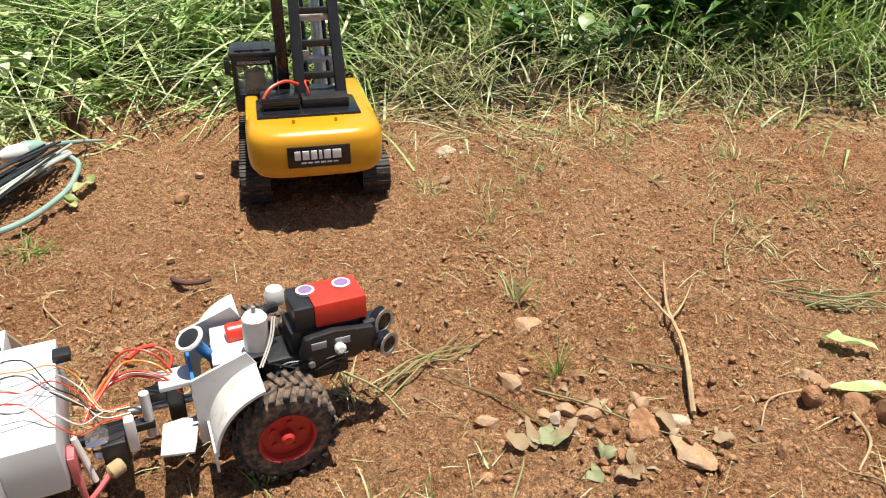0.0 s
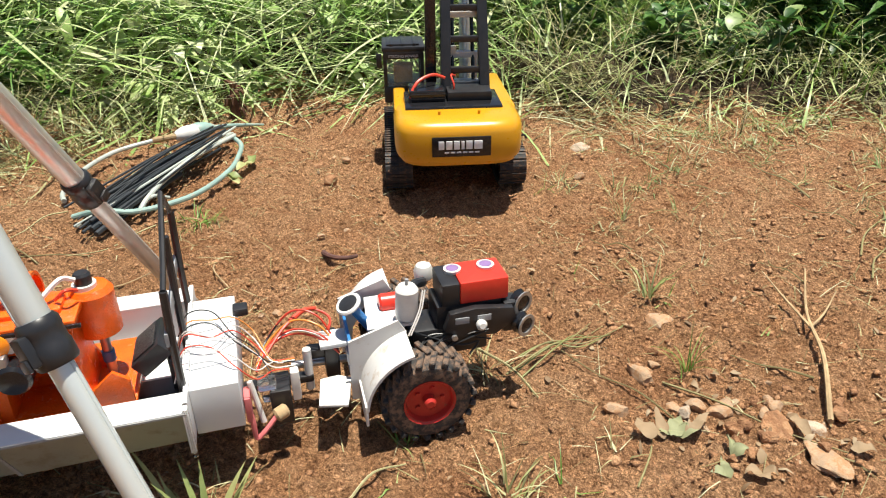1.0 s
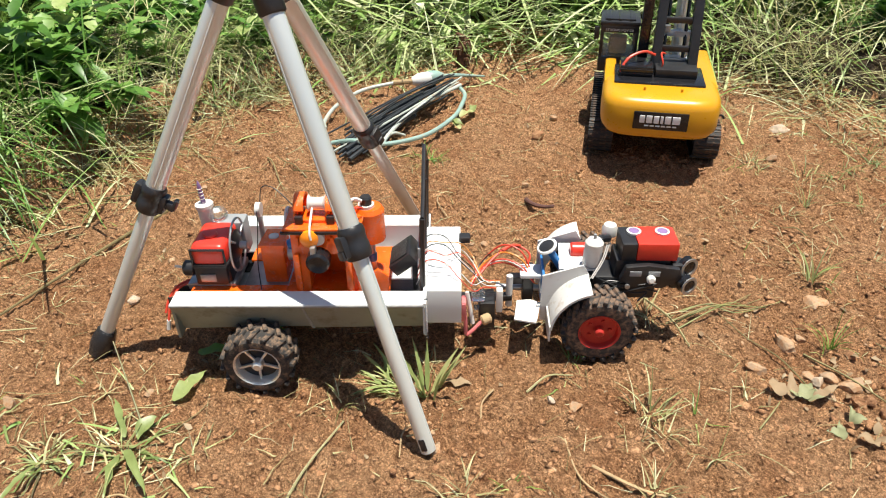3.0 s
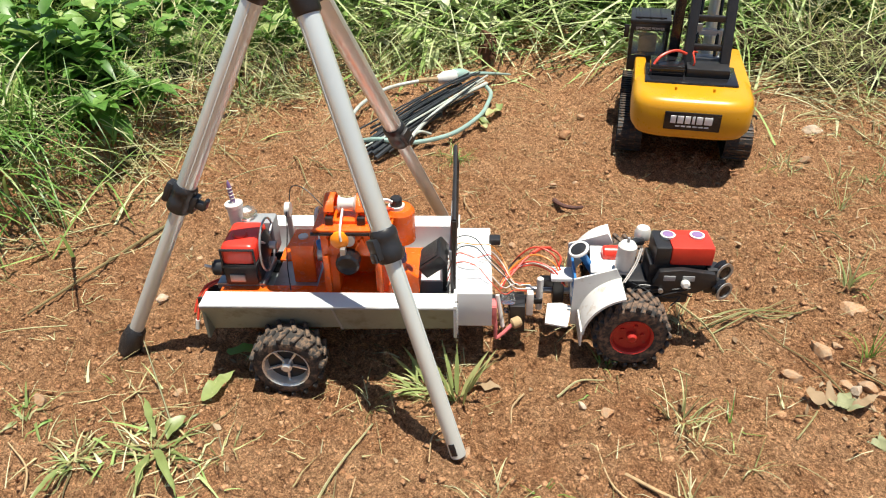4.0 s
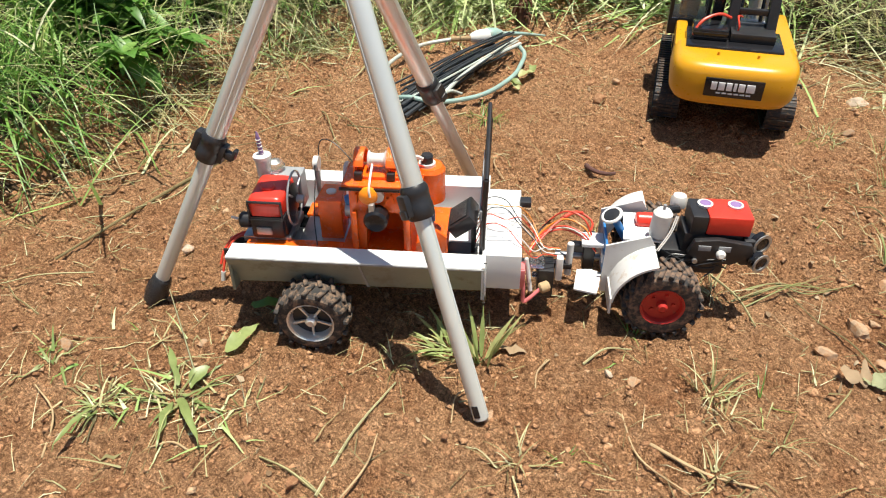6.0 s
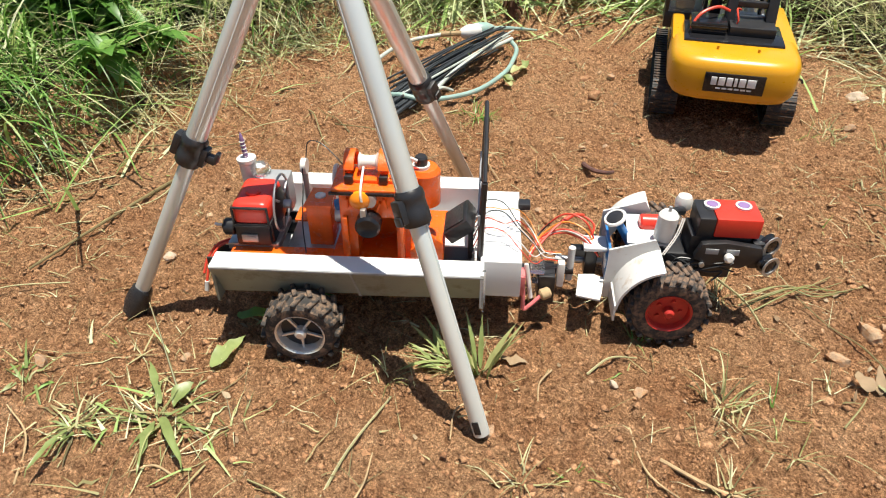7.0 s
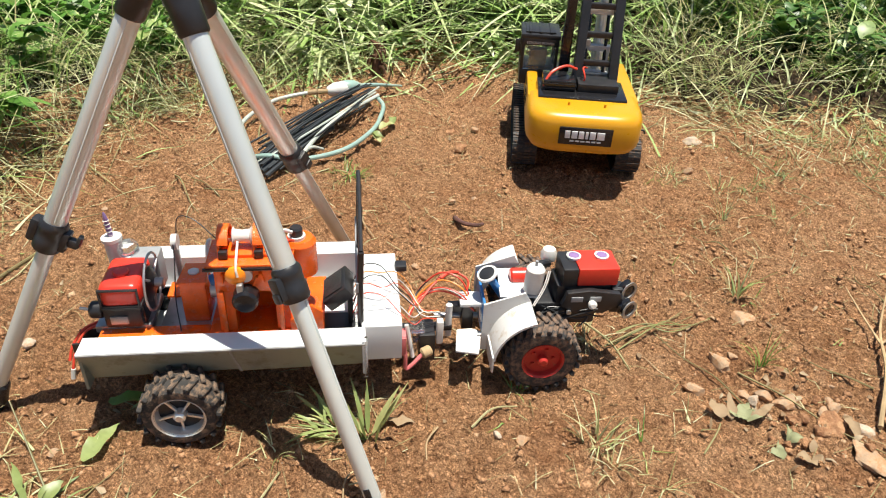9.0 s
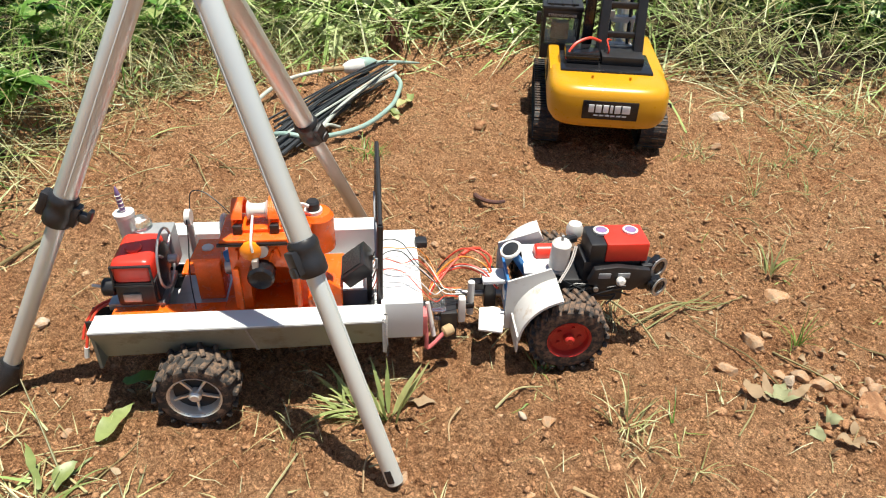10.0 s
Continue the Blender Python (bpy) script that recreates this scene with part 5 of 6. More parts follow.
def grow(name, x, y, z, hmin, hmax, wmin, wmax, elev, droop, material, label, category, leaf=False, nseg=5, scale=None, az=None):
    n = len(x)
    P = np.stack((x, y, soil_height(x, y) + z), 1)
    k = np.ones(n) if scale is None else scale
    L, W = RNG.uniform(hmin, hmax, n) * k, RNG.uniform(wmin, wmax, n)
    az = RNG.uniform(0, 2 * math.pi, n) if az is None else az
    co, faces = strips(P, az, RNG.uniform(*elev, n), L, W, RNG.uniform(*droop, n), nseg, leaf)
    return tagged(mesh_thing(name, co, faces, material), label, category, kind="stuff")


def clumpy(x, y, f=6, seed=20):
    return np.clip(value_noise(x * f, y * f, seed) * 1.7 - 0.35, 0, 1)


def depth(x, y):
    return beyond_edge(x, y)


# standing grass behind the bare patch, shorter at its edge
def cut_zone(x, y):
    """Where the weeds have been cut down and lie in a heap."""
    return np.clip((-0.15 - x) * 6, 0, 1) * np.clip((y - 0.75) * 4, 0, 1) * np.clip((0.85 - depth(x, y)) * 4, 0, 1)


def stand(x, y):
    """How high the weeds stand, by distance behind the edge."""
    return np.clip(0.22 + depth(x, y) * 1.15, 0.2, 1.2) * (0.55 + 0.75 * clumpy(x, y, 3, 31)) * (1 - 0.55 * cut_zone(x, y)) * np.where(x > 0.3, 1.35, 1)


x, y = scatter(105000, -2.6, 2.4, -0.5, 3.4, lambda x, y: np.where(depth(x, y) > 0.02, np.clip(0.10 + depth(x, y) * 1.1, 0, 1) * (0.15 + 0.85 * clumpy(x, y, 9)), 0) * np.where((x > -0.4) & (x < 0.3) & (depth(x, y) < 0.35), 0.35, 1) * np.where((x > 0.3) & (depth(x, y) > 0.06), 1.9, 1) * (1 - 0.93 * cut_zone(x, y)))
grow("tall_grass", x, y, 0, 0.18, 0.42, 0.003, 0.008, (0.7, 1.5), (0.5, 2.4), M_GRASS, "tall tangled green grass behind the bare soil", "grass", scale=stand(x, y), nseg=6)
# lying straw along the edge, a deeper dry tangle behind the excavator
x, y = scatter(64000, -1.9, 2.0, -0.4, 2.3, lambda x, y: np.exp(-((depth(x, y) - 0.09) / np.where((x > -0.35) & (x < 0.45), 0.26, 0.13)) ** 2) * (0.12 + 0.88 * clumpy(x, y, 9, 40)) * (depth(x, y) > -0.10) * np.where(depth(x, y) < 0.0, 0.45, 1.0) * (1 - 0.6 * cut_zone(x, y)))
rise = np.clip(0.15 + depth(x, y) * 6, 0.12, 1)
grow("strewn_straw", x, y, RNG.uniform(0.0, 0.13, len(x)) * np.clip(depth(x, y) * 4, 0, 1), 0.06, 0.26, 0.0011, 0.0032, (-0.3 * rise, 0.7 * rise), (-0.3 * rise, 0.3 + 0.8 * rise), M_STRAW, "dry yellow straw and cut grass lying in tangles", "straw")
x, y = scatter(20000, -1.9, 2.0, -0.4, 2.3, lambda x, y: np.exp(-((depth(x, y) - 0.18) / 0.18) ** 2) * (0.1 + 0.9 * clumpy(x, y, 9, 41)))
grow("cut_grass", x, y, RNG.uniform(0.0, 0.14, len(x)) * np.clip(depth(x, y) * 4, 0, 1), 0.06, 0.24, 0.002, 0.006, (-0.2, 0.9), (0.0, 1.4), M_WILT, "pale green cut grass lying in tangles", "grass")
# thick wilted stems lying on the cut pile
x, y = scatter(9500, -2.1, 0.0, 0.6, 2.4, lambda x, y: np.where(depth(x, y) > 0.0, 0.6 * cut_zone(x, y) + 0.03, 0))
heading = np.where(RNG.uniform(0, 1, len(x)) < 0.6, RNG.normal(0.25, 0.5, len(x)) + math.pi * RNG.integers(0, 2, len(x)), RNG.normal(-1.5, 0.6, len(x)))
grow("cut_stems", x, y, RNG.uniform(0.05, 0.30, len(x)) * np.clip(depth(x, y) * 3, 0.08, 1), 0.14, 0.46, 0.004, 0.011, (-0.3, 0.5), (-0.2, 0.7), M_WILT, "pale green cut weed stems lying in a heap", "weed stems", nseg=6, az=heading)
# broad wilted leaves on the cut pile
x, y = scatter(13000, -2.2, 0.1, 0.4, 2.4, lambda x, y: np.where(depth(x, y) > 0.03, 0.9 * cut_zone(x, y) * clumpy(x, y, 6, 44), 0))
grow("wilted_leaves", x, y, RNG.uniform(0.02, 0.26, len(x)) * np.clip(depth(x, y) * 3, 0.08, 1), 0.035, 0.11, 0.016, 0.046, (-0.7, 0.8), (0.2, 1.6), M_WILT, "wilting pale green broad leaves on the cut heap", "leaves", leaf=True, nseg=5)


def weeds(name, n, x0, x1, y0, y1, keep, label, material):
    """Broadleaf plants: leaves spiralling up a bent stem, many plants as one mass."""
    px, py = scatter(n, x0, x1, y0, y1, keep)
    per = 22
    h = RNG.uniform(0.16, 0.42, len(px)) * np.clip(stand(px, py), 0.3, 1.15)
    bx, by = RNG.normal(0, 0.05, len(px)), RNG.normal(0, 0.05, len(px))
    u = np.tile(np.linspace(0.15, 1.0, per), len(px))
    x, y = np.repeat(px, per) + np.repeat(bx, per) * u * u, np.repeat(py, per) + np.repeat(by, per) * u * u
    size = 1.15 - 0.55 * u
    return grow(name, x, y, np.repeat(h, per) * u, 0.045, 0.105, 0.016, 0.042, (-0.2, 0.9), (0.3, 1.5), material, label, "weeds", leaf=True, nseg=5, scale=size)


# fresh broadleaf weeds on the bank and among the far grass
weeds("bank_weeds", 2100, -2.4, -0.72, -0.5, 1.4, lambda x, y: np.where(depth(x, y) > 0.05, clumpy(x, y, 4, 50) * np.clip(depth(x, y) * 4, 0, 1) * (1 - cut_zone(x, y)), 0), "fresh green broadleaf weeds on the bank", M_LEAF)
weeds("hedge_weeds", 2000, -0.4, 2.4, 1.5, 3.2, lambda x, y: np.where(depth(x, y) > 0.22, clumpy(x, y, 3, 55) * np.clip(x * 0.9 + 0.35, 0.1, 1), 0), "dark green leafy weeds among tall grass", M_HEDGE)


# dense fringe hanging over the edge of the bank
def toward_soil(n):
    return RNG.normal(-0.15, 1.1, n)


x, y = scatter(14000, -1.35, -0.66, -0.5, 1.12, lambda x, y: (0.12 + 0.88 * np.clip((0.30 - y) * 4, 0, 1)) * np.exp(-((depth(x, y) - 0.13) / 0.13) ** 2) * (depth(x, y) > 0.0) * (0.25 + 0.75 * clumpy(x, y, 8, 90)) * (1 - 0.8 * cut_zone(x, y)))
grow("bank_fringe", x, y, RNG.uniform(0.0, 0.05, len(x)), 0.07, 0.22, 0.0018, 0.0056, (0.2, 1.45), (0.6, 2.6), M_LEAF, "green grass hanging over the edge of the bank", "grass", nseg=6, az=toward_soil(len(x)))
x, y = scatter(22000, -1.45, -0.62, -0.5, 1.12, lambda x, y: (0.25 + 0.75 * np.clip((y - 0.1) * 4, 0, 1)) * np.exp(-((depth(x, y) - 0.10) / 0.16) ** 2) * (depth(x, y) > -0.04) * (0.1 + 0.9 * clumpy(x, y, 7, 91)))
grow("bank_tangle", x, y, RNG.uniform(0.0, 0.06, len(x)) * np.clip(depth(x, y) * 10, 0, 1), 0.06, 0.20, 0.0010, 0.0026, (-0.2, 0.9), (0.2, 1.8), M_TANGLE, "half-dry grass tangled along the bank", "grass", nseg=5)
# half-dry tangle along the far edge
x, y = scatter(15000, -0.35, 1.4, 1.05, 2.3, lambda x, y: np.where(depth(x, y) > -0.10, np.exp(-((depth(x, y) - 0.16) / 0.20) ** 2) * (0.03 + 0.97 * clumpy(x, y, 5, 92) ** 1.6), 0) * np.where(depth(x, y) < 0.02, 0.2, 1.0))
grow("edge_tangle", x, y, RNG.uniform(0.0, 0.10, len(x)) * np.clip(depth(x, y) * 4, 0, 1), 0.05, 0.19, 0.0013, 0.0042, (-0.1, 1.0), (0.2, 2.0), M_TANGLE, "half-dry grass lying in a tangle before the weeds", "grass", nseg=5)


def tuft(x, y, n, h, material, label, spread=0.012, width=0.0017, lean=(0.7, 1.5)):
    """A small grass tuft as a thing of its own."""
    r, a = RNG.uniform(0, spread, n), RNG.uniform(0, 2 * math.pi, n)
    P = np.stack((x + r * np.cos(a), y + r * np.sin(a), np.zeros(n)), 1)
    P[:, 2] = soil_height(P[:, 0], P[:, 1]) - 0.002
    co, faces = strips(P, a + RNG.normal(0, 0.5, n), RNG.uniform(*lean, n), RNG.uniform(0.5, 1.0, n) * h, RNG.uniform(0.7, 1.3, n) * width, RNG.uniform(0.4, 2.3, n), 6)
    return tagged(mesh_thing("grass_tuft", co, faces, material), label, "grass tuft", "grass tufts on the soil")


DRY_TUFT, GREEN_TUFT = "pale dry grass tuft growing from the soil", "small green grass tuft growing from the soil"
tuft(0.100, 0.345, 24, 0.055, M_STRAW, DRY_TUFT, 0.016)
tuft(0.306, 0.413, 14, 0.065, M_GRASS, GREEN_TUFT, 0.007, 0.0019, (1.15, 1.55))
tuft(0.255, 0.556, 7, 0.085, M_BROAD, "slender green weed sprout growing from the soil", 0.006, 0.0034, (1.15, 1.55))
tuft(0.250, 0.570, 14, 0.07, M_STRAW, DRY_TUFT, 0.012, 0.0013, (0.9, 1.5))
tuft(0.195, 0.781, 14, 0.07, M_TANGLE, DRY_TUFT, 0.012, 0.0015, (1.0, 1.55))
tuft(0.171, 0.180, 22, 0.060, M_TANGLE, "yellow-green grass tuft growing from the soil", 0.018, 0.0019, (0.9, 1.5))
tuft(0.190, 0.168, 10, 0.045, M_STRAW, DRY_TUFT, 0.02)
tuft(0.249, 0.166, 9, 0.05, M_TANGLE, DRY_TUFT, 0.010, 0.0016, (0.9, 1.5))
tuft(0.059, 0.217, 9, 0.05, M_GRASS, GREEN_TUFT, 0.008, 0.0018, (0.9, 1.5))
tuft(-0.268, -0.183, 16, 0.060, M_BLADE, "green grass tuft with broad blades on the soil", 0.022, 0.0034, (0.1, 1.0))
tuft(-0.262, -0.190, 20, 0.075, M_TANGLE, DRY_TUFT, 0.028, 0.0016, (0.1, 1.2))
tuft(-0.316, -0.248, 14, 0.045, M_TANGLE, GREEN_TUFT, 0.016, 0.0026, (0.2, 1.1))
tuft(-0.316, -0.240, 8, 0.05, M_BLADE, GREEN_TUFT, 0.016, 0.003, (0.1, 0.9))
tuft(-0.416, -0.249, 8, 0.05, M_BLADE, GREEN_TUFT, 0.014, 0.003, (0.1, 0.9))
tuft(-0.200, -0.150, 12, 0.05, M_TANGLE, DRY_TUFT, 0.020, 0.0016, (0.2, 1.4))


def broad_tuft(px, py):
    """A weed clump: upright broad pale leaves beside lower, leaning green ones."""
    clump = thing("weed_clump", pose(px, py, ground_z(px, py)), "broad-leaved pale green weed clump beside the trailer", "weed")
    base = np.array((px, py, ground_z(px, py)))
    for n, ox, oy, spread, lmin, lmax, wmin, wmax, elev, bow, head in ((13, 0.018, 0.006, 0.014, 0.050, 0.088, 0.0045, 0.0085, (0.9, 1.5), (0.0, 0.7), None), (22, -0.020, 0.0, 0.020, 0.035, 0.070, 0.0022, 0.005, (0.45, 1.2), (0.2, 1.2), 3.4)):
        for k in range(n):
            r, a = RNG.uniform(0, spread), RNG.uniform(0, 2 * math.pi)
            P = np.array([[px + ox + r * math.cos(a), py + oy + r * math.sin(a), 0.0]])
            P[:, 2] = soil_height(P[:, 0], P[:, 1]) - 0.002
            az = np.array([a if head is None else RNG.normal(head, 0.8)])
            co, faces = strips(P, az, RNG.uniform(*elev, 1), RNG.uniform(lmin, lmax, 1), RNG.uniform(wmin, wmax, 1), RNG.uniform(*bow, 1), 6, True, 0.25)
            ob = mesh_thing("leaf", co - base, faces, M_BROAD if k % 3 else M_TANGLE)
            ob.parent = clump
    return clump


broad_tuft(-0.068, 0.058)
tuft(-0.060, 0.050, 16, 0.06, M_TANGLE, DRY_TUFT, 0.026, 0.0014)
tuft(-0.115, -0.010, 16, 0.035, M_TANGLE, DRY_TUFT, 0.020, 0.0012)
tuft(-0.412, 0.157, 18, 0.06, M_STRAW, DRY_TUFT, 0.01)
tuft(-0.436, 0.237, 18, 0.05, M_STRAW, DRY_TUFT, 0.012)
tuft(-0.422, 0.552, 40, 0.045, M_GRASS, GREEN_TUFT, 0.03, 0.002)
tuft(-0.268, -0.004, 16, 0.045, M_WILT, "wilted weed beside the trailer wheel", 0.014, 0.006, (0.4, 1.4))
tuft(-0.285, 0.02, 12, 0.04, M_LEAF, "small green weed in the trailer's shade", 0.02, 0.006, (0.2, 1.0))
tuft(0.215, 0.085, 16, 0.045, M_STRAW, DRY_TUFT, 0.012)
tuft(0.06, -0.02, 18, 0.05, M_STRAW, DRY_TUFT, 0.02)
tuft(0.32, 1.86, 60, 0.20, M_GRASS, "bright green grass clump before darker weeds", 0.05, 0.008)
tuft(0.30, 1.55, 60, 0.14, M_GRASS, "bright green grass clump before darker weeds", 0.05, 0.007)
x, y = scatter(420, -0.85, 0.9, -0.4, 1.35, lambda x, y: np.where(depth(x, y) < -0.03, 0.18 + 0.5 * (x > 0.15) + 0.6 * ((y < -0.08) & (x < 0.0)), 0))
for k in range(min(90, len(x))):
    tuft(float(x[k]), float(y[k]), int(RNG.integers(2, 7)), float(RNG.uniform(0.02, 0.05)), M_STRAW if k % 3 else M_GRASS, DRY_TUFT if k % 3 else GREEN_TUFT, 0.016, 0.0016, (0.2, 1.5))
# seedlings and half-dry tufts thickening towards the far weeds
x, y = scatter(260, 0.05, 0.80, 0.72, 1.40, lambda x, y: np.where(depth(x, y) < 0.02, 0.12 + 0.75 * np.clip(1 + depth(x, y) * 2.2, 0, 1) * clumpy(x, y, 7, 95), 0))
for k in range(min(75, len(x))):
    tuft(float(x[k]), float(y[k]), int(RNG.integers(5, 15)), float(RNG.uniform(0.03, 0.075)), (M_TANGLE, M_STRAW, M_BLADE)[k % 3], (DRY_TUFT, DRY_TUFT, GREEN_TUFT)[k % 3], 0.020, 0.0019, (0.3, 1.5))

# chopped straw and stalks on the bare soil
x, y = scatter(7000, -0.95, 1.1, -0.5, 1.4, lambda x, y: np.where(depth(x, y) < 0, 0.30 + 0.45 * clumpy(x, y, 6, 60) + 0.3 * (x > 0.2) + 0.5 * (depth(x, y) > -0.2), 0))
grow("chopped_straw", x, y, RNG.uniform(0.0, 0.006, len(x)), 0.005, 0.055, 0.0005, 0.0014, (-0.2, 0.5), (0.0, 1.1), M_STRAW, "bits of dry straw scattered over the soil", "straw", nseg=3)


def stick(pts, r, r1, label, material=M_STICK):
    P = [(px, py, ground_z(px, py) + r * 0.8 + pz) for px, py, pz in pts]
    return tagged(part("dry_stick", tube(P, r, 7, r1=r1), material), label, "stick", "sticks on the soil")


stick(((0.441, 0.372, 0.004), (0.443, 0.47, 0.008), (0.435, 0.56, 0.012), (0.440, 0.661, 0.02)), 0.0032, 0.0011, "dry forked weed stalk with its root on the soil")
stick(((0.438, 0.54, 0.01), (0.455, 0.57, 0.014), (0.468, 0.60, 0.02)), 0.0018, 0.0008, "thin dry side twig")
stick(((0.437, 0.53, 0.01), (0.41, 0.58, 0.012), (0.385, 0.62, 0.02)), 0.0018, 0.0008, "thin dry side twig")
stick(((-0.664, 0.167, 0.002), (-0.635, 0.02, 0.006), (-0.603, -0.157, 0.002)), 0.003, 0.0016, "long pale dry stalk lying on the soil", M_STRAW)
stick(((-0.063, -0.171, 0.0), (-0.085, -0.10, 0.004), (-0.099, -0.024, 0.0)), 0.0016, 0.001, "straight pale straw lying on the soil", M_STRAW)
stick(((0.149, 0.082, 0.0), (0.205, 0.083, 0.003), (0.25, 0.10, 0.0)), 0.0022, 0.0012, "bent dry stalk lying on the soil")
stick(((0.085, 0.36, 0.02), (0.13, 0.345, 0.012), (0.165, 0.318, 0.002)), 0.0016, 0.001, "pale grass stalk lying on the soil", M_STRAW)
stick(((-0.067, -0.167, 0.0), (-0.100, -0.172, 0.003), (-0.139, -0.177, 0.0)), 0.0017, 0.001, "pale straw lying on the soil", M_STRAW)
stick(((-0.273, -0.158, 0.0), (-0.292, -0.150, 0.05), (-0.310, -0.143, 0.10)), 0.0014, 0.0007, "thin yellow stalk leaning up from a grass tuft", M_STRAW)
stick(((0.593, 0.394, 0.001), (0.602, 0.365, 0.004), (0.577, 0.321, 0.001)), 0.0020, 0.001, "thin bent dry twig lying on the soil")
stick(((0.040, 0.135, 0.0), (0.050, 0.165, 0.010), (0.070, 0.192, 0.004)), 0.0014, 0.0008, "pale bent dry stalk beside a wheel", M_STRAW)
for k in range(6):
    ox, oy = RNG.normal(0, 0.005), RNG.normal(0, 0.005)
    stick(((0.126 + ox, 0.350 + oy, 0.002), (0.158 + ox * 0.6, 0.398 + oy, 0.010), (0.182 + oy, 0.425 + ox, 0.008), (0.208 + 2 * oy, 0.475 - 2 * ox, 0.001)), RNG.uniform(0.0007, 0.0013), 0.0005, "half-dry grass stalk pressed flat on the soil", M_TANGLE if k % 2 else M_STRAW)
for k in range(12):
    ox, oy, ln = RNG.uniform(0.56, 0.66), RNG.uniform(0.60, 0.66), RNG.uniform(0.05, 0.12)
    stick(((ox, oy, 0.002), (ox + ln * 0.5, oy + RNG.normal(0, 0.012), 0.008), (ox + ln, oy + RNG.normal(-0.01, 0.02), 0.002)), RNG.uniform(0.0010, 0.0019), 0.0006, "half-dry grass stalk lying on the soil", M_TANGLE)
for k in range(26):
    px, py, a, ln = RNG.uniform(-0.7, 0.75), RNG.uniform(-0.35, 1.2), RNG.uniform(0, 6.28), RNG.uniform(0.03, 0.11)
    stick(((px, py, 0.0), (px + ln * 0.5 * math.cos(a), py + ln * 0.5 * math.sin(a), 0.004), (px + ln * math.cos(a + 0.3), py + ln * math.sin(a + 0.3), 0.001)), 0.0013, 0.0008, "thin dry twig lying on the soil")


for k in range(46):
    if k % 3:
        px, py = RNG.uniform(0.22, 0.85), RNG.uniform(0.15, 1.3)
    else:
        px, py = RNG.uniform(-0.85, -0.45), RNG.uniform(-0.3, 0.6)
    a, ln, bend = RNG.uniform(0, 6.28), RNG.uniform(0.06, 0.20), RNG.normal(0, 0.5)
    pts = []
    for j in range(4):
        pts.append((px, py, 0.001 + 0.006 * (j % 2)))
        px, py, a = px + ln / 3 * math.cos(a), py + ln / 3 * math.sin(a), a + bend / 3
    stick(pts, RNG.uniform(0.0009, 0.0016), 0.0006, "long thin dry grass stalk lying on the soil", M_STRAW)


# ---- stones and clods ----
def stone(px, py, size, material=M_PEBBLE, label="pale stone half sunk in the soil", flat=0.6, seed=0, name="stone"):
    """A broken stone or clod: a lump cut by a few flat faces, roughened a little."""
    rnd = random.Random(seed * 31 + 7)
    bm = bmesh.new()
    bmesh.ops.create_icosphere(bm, subdivisions=3, radius=1)
    cuts = [(Vector((rnd.gauss(0, 1), rnd.gauss(0, 1), rnd.gauss(0, 0.7))).normalized(), rnd.uniform(0.5, 0.85)) for k in range(9)]
    off = Vector((seed * 3.7, seed * 1.3, 0))
    for v in bm.verts:
        for nrm, d in cuts:
            over = v.co.dot(nrm) - d
            if over > 0:
                v.co -= nrm * over
        k = 1.15 + 0.16 * noise.noise(v.co * 1.5 + off) + 0.07 * noise.noise(v.co * 5 + off)
        v.co = Vector((v.co.x * size[0] * k, v.co.y * size[1] * k, v.co.z * size[0] * flat * k))
    ob = part(name, bm, material, m=pose(px, py, ground_z(px, py) + size[0] * flat * 0.40, rnd.uniform(-8, 8), rnd.uniform(-8, 8), seed * 47))
    return tagged(ob, label, "stone", "stones on the soil")


stone(0.077, 1.083, (0.021, 0.013), M_WHITESTONE, "flat whitish stone on the bare soil", 0.35, 1)
stone(0.268, 0.508, (0.013, 0.020), M_PEBBLE, "tan oblong stone on the soil", 0.55, 2)
stone(0.261, 0.388, (0.019, 0.009), M_PEBBLE, "long tan stone half sunk in the soil", 0.4, 3)
stone(0.245, 0.331, (0.014, 0.007), M_PEBBLE, seed=4)
stone(0.343, 0.362, (0.017, 0.012), M_PEBBLE, "tan stone beside a dry weed", 0.35, 5)
stone(0.390, 0.348, (0.023, 0.013), M_CLOD, "reddish clod of earth", 0.35, 6)
stone(0.426, 0.366, (0.014, 0.008), M_WHITESTONE, "whitish stone at the foot of a dry stalk", 0.5, 15)
stone(0.432, 0.316, (0.016, 0.022), M_PEBBLE, "large flat pale stone on the soil", 0.22, 16)
stone(0.307, 0.342, (0.010, 0.008), M_WHITESTONE, "small whitish stone on the soil", 0.7, 17)
stone(0.296, 0.350, (0.009, 0.007), M_PEBBLE, seed=18)
stone(0.564, 0.414, (0.015, 0.011), M_CLOD, "dark clod of earth", 0.7, 19)
stone(0.600, 0.412, (0.020, 0.012), M_CLOD, "dark clod of earth", 0.7, 20)
stone(0.632, 0.408, (0.020, 0.013), M_CLOD, "dark clod of earth", 0.7, 21)
stone(0.575, 0.455, (0.016, 0.008), M_PEBBLE, "tan stone beside a green leaf", 0.4, 22)
for k in range(26):
    size = RNG.uniform(0.004, 0.011)
    stone(RNG.normal(0.385, 0.05), RNG.normal(0.365, 0.035), (size, size * RNG.uniform(0.5, 0.9)), M_CLOD if k % 3 else M_PEBBLE, "reddish clod of earth" if k % 3 else "pale stone half sunk in the soil", 0.6, 40 + k)
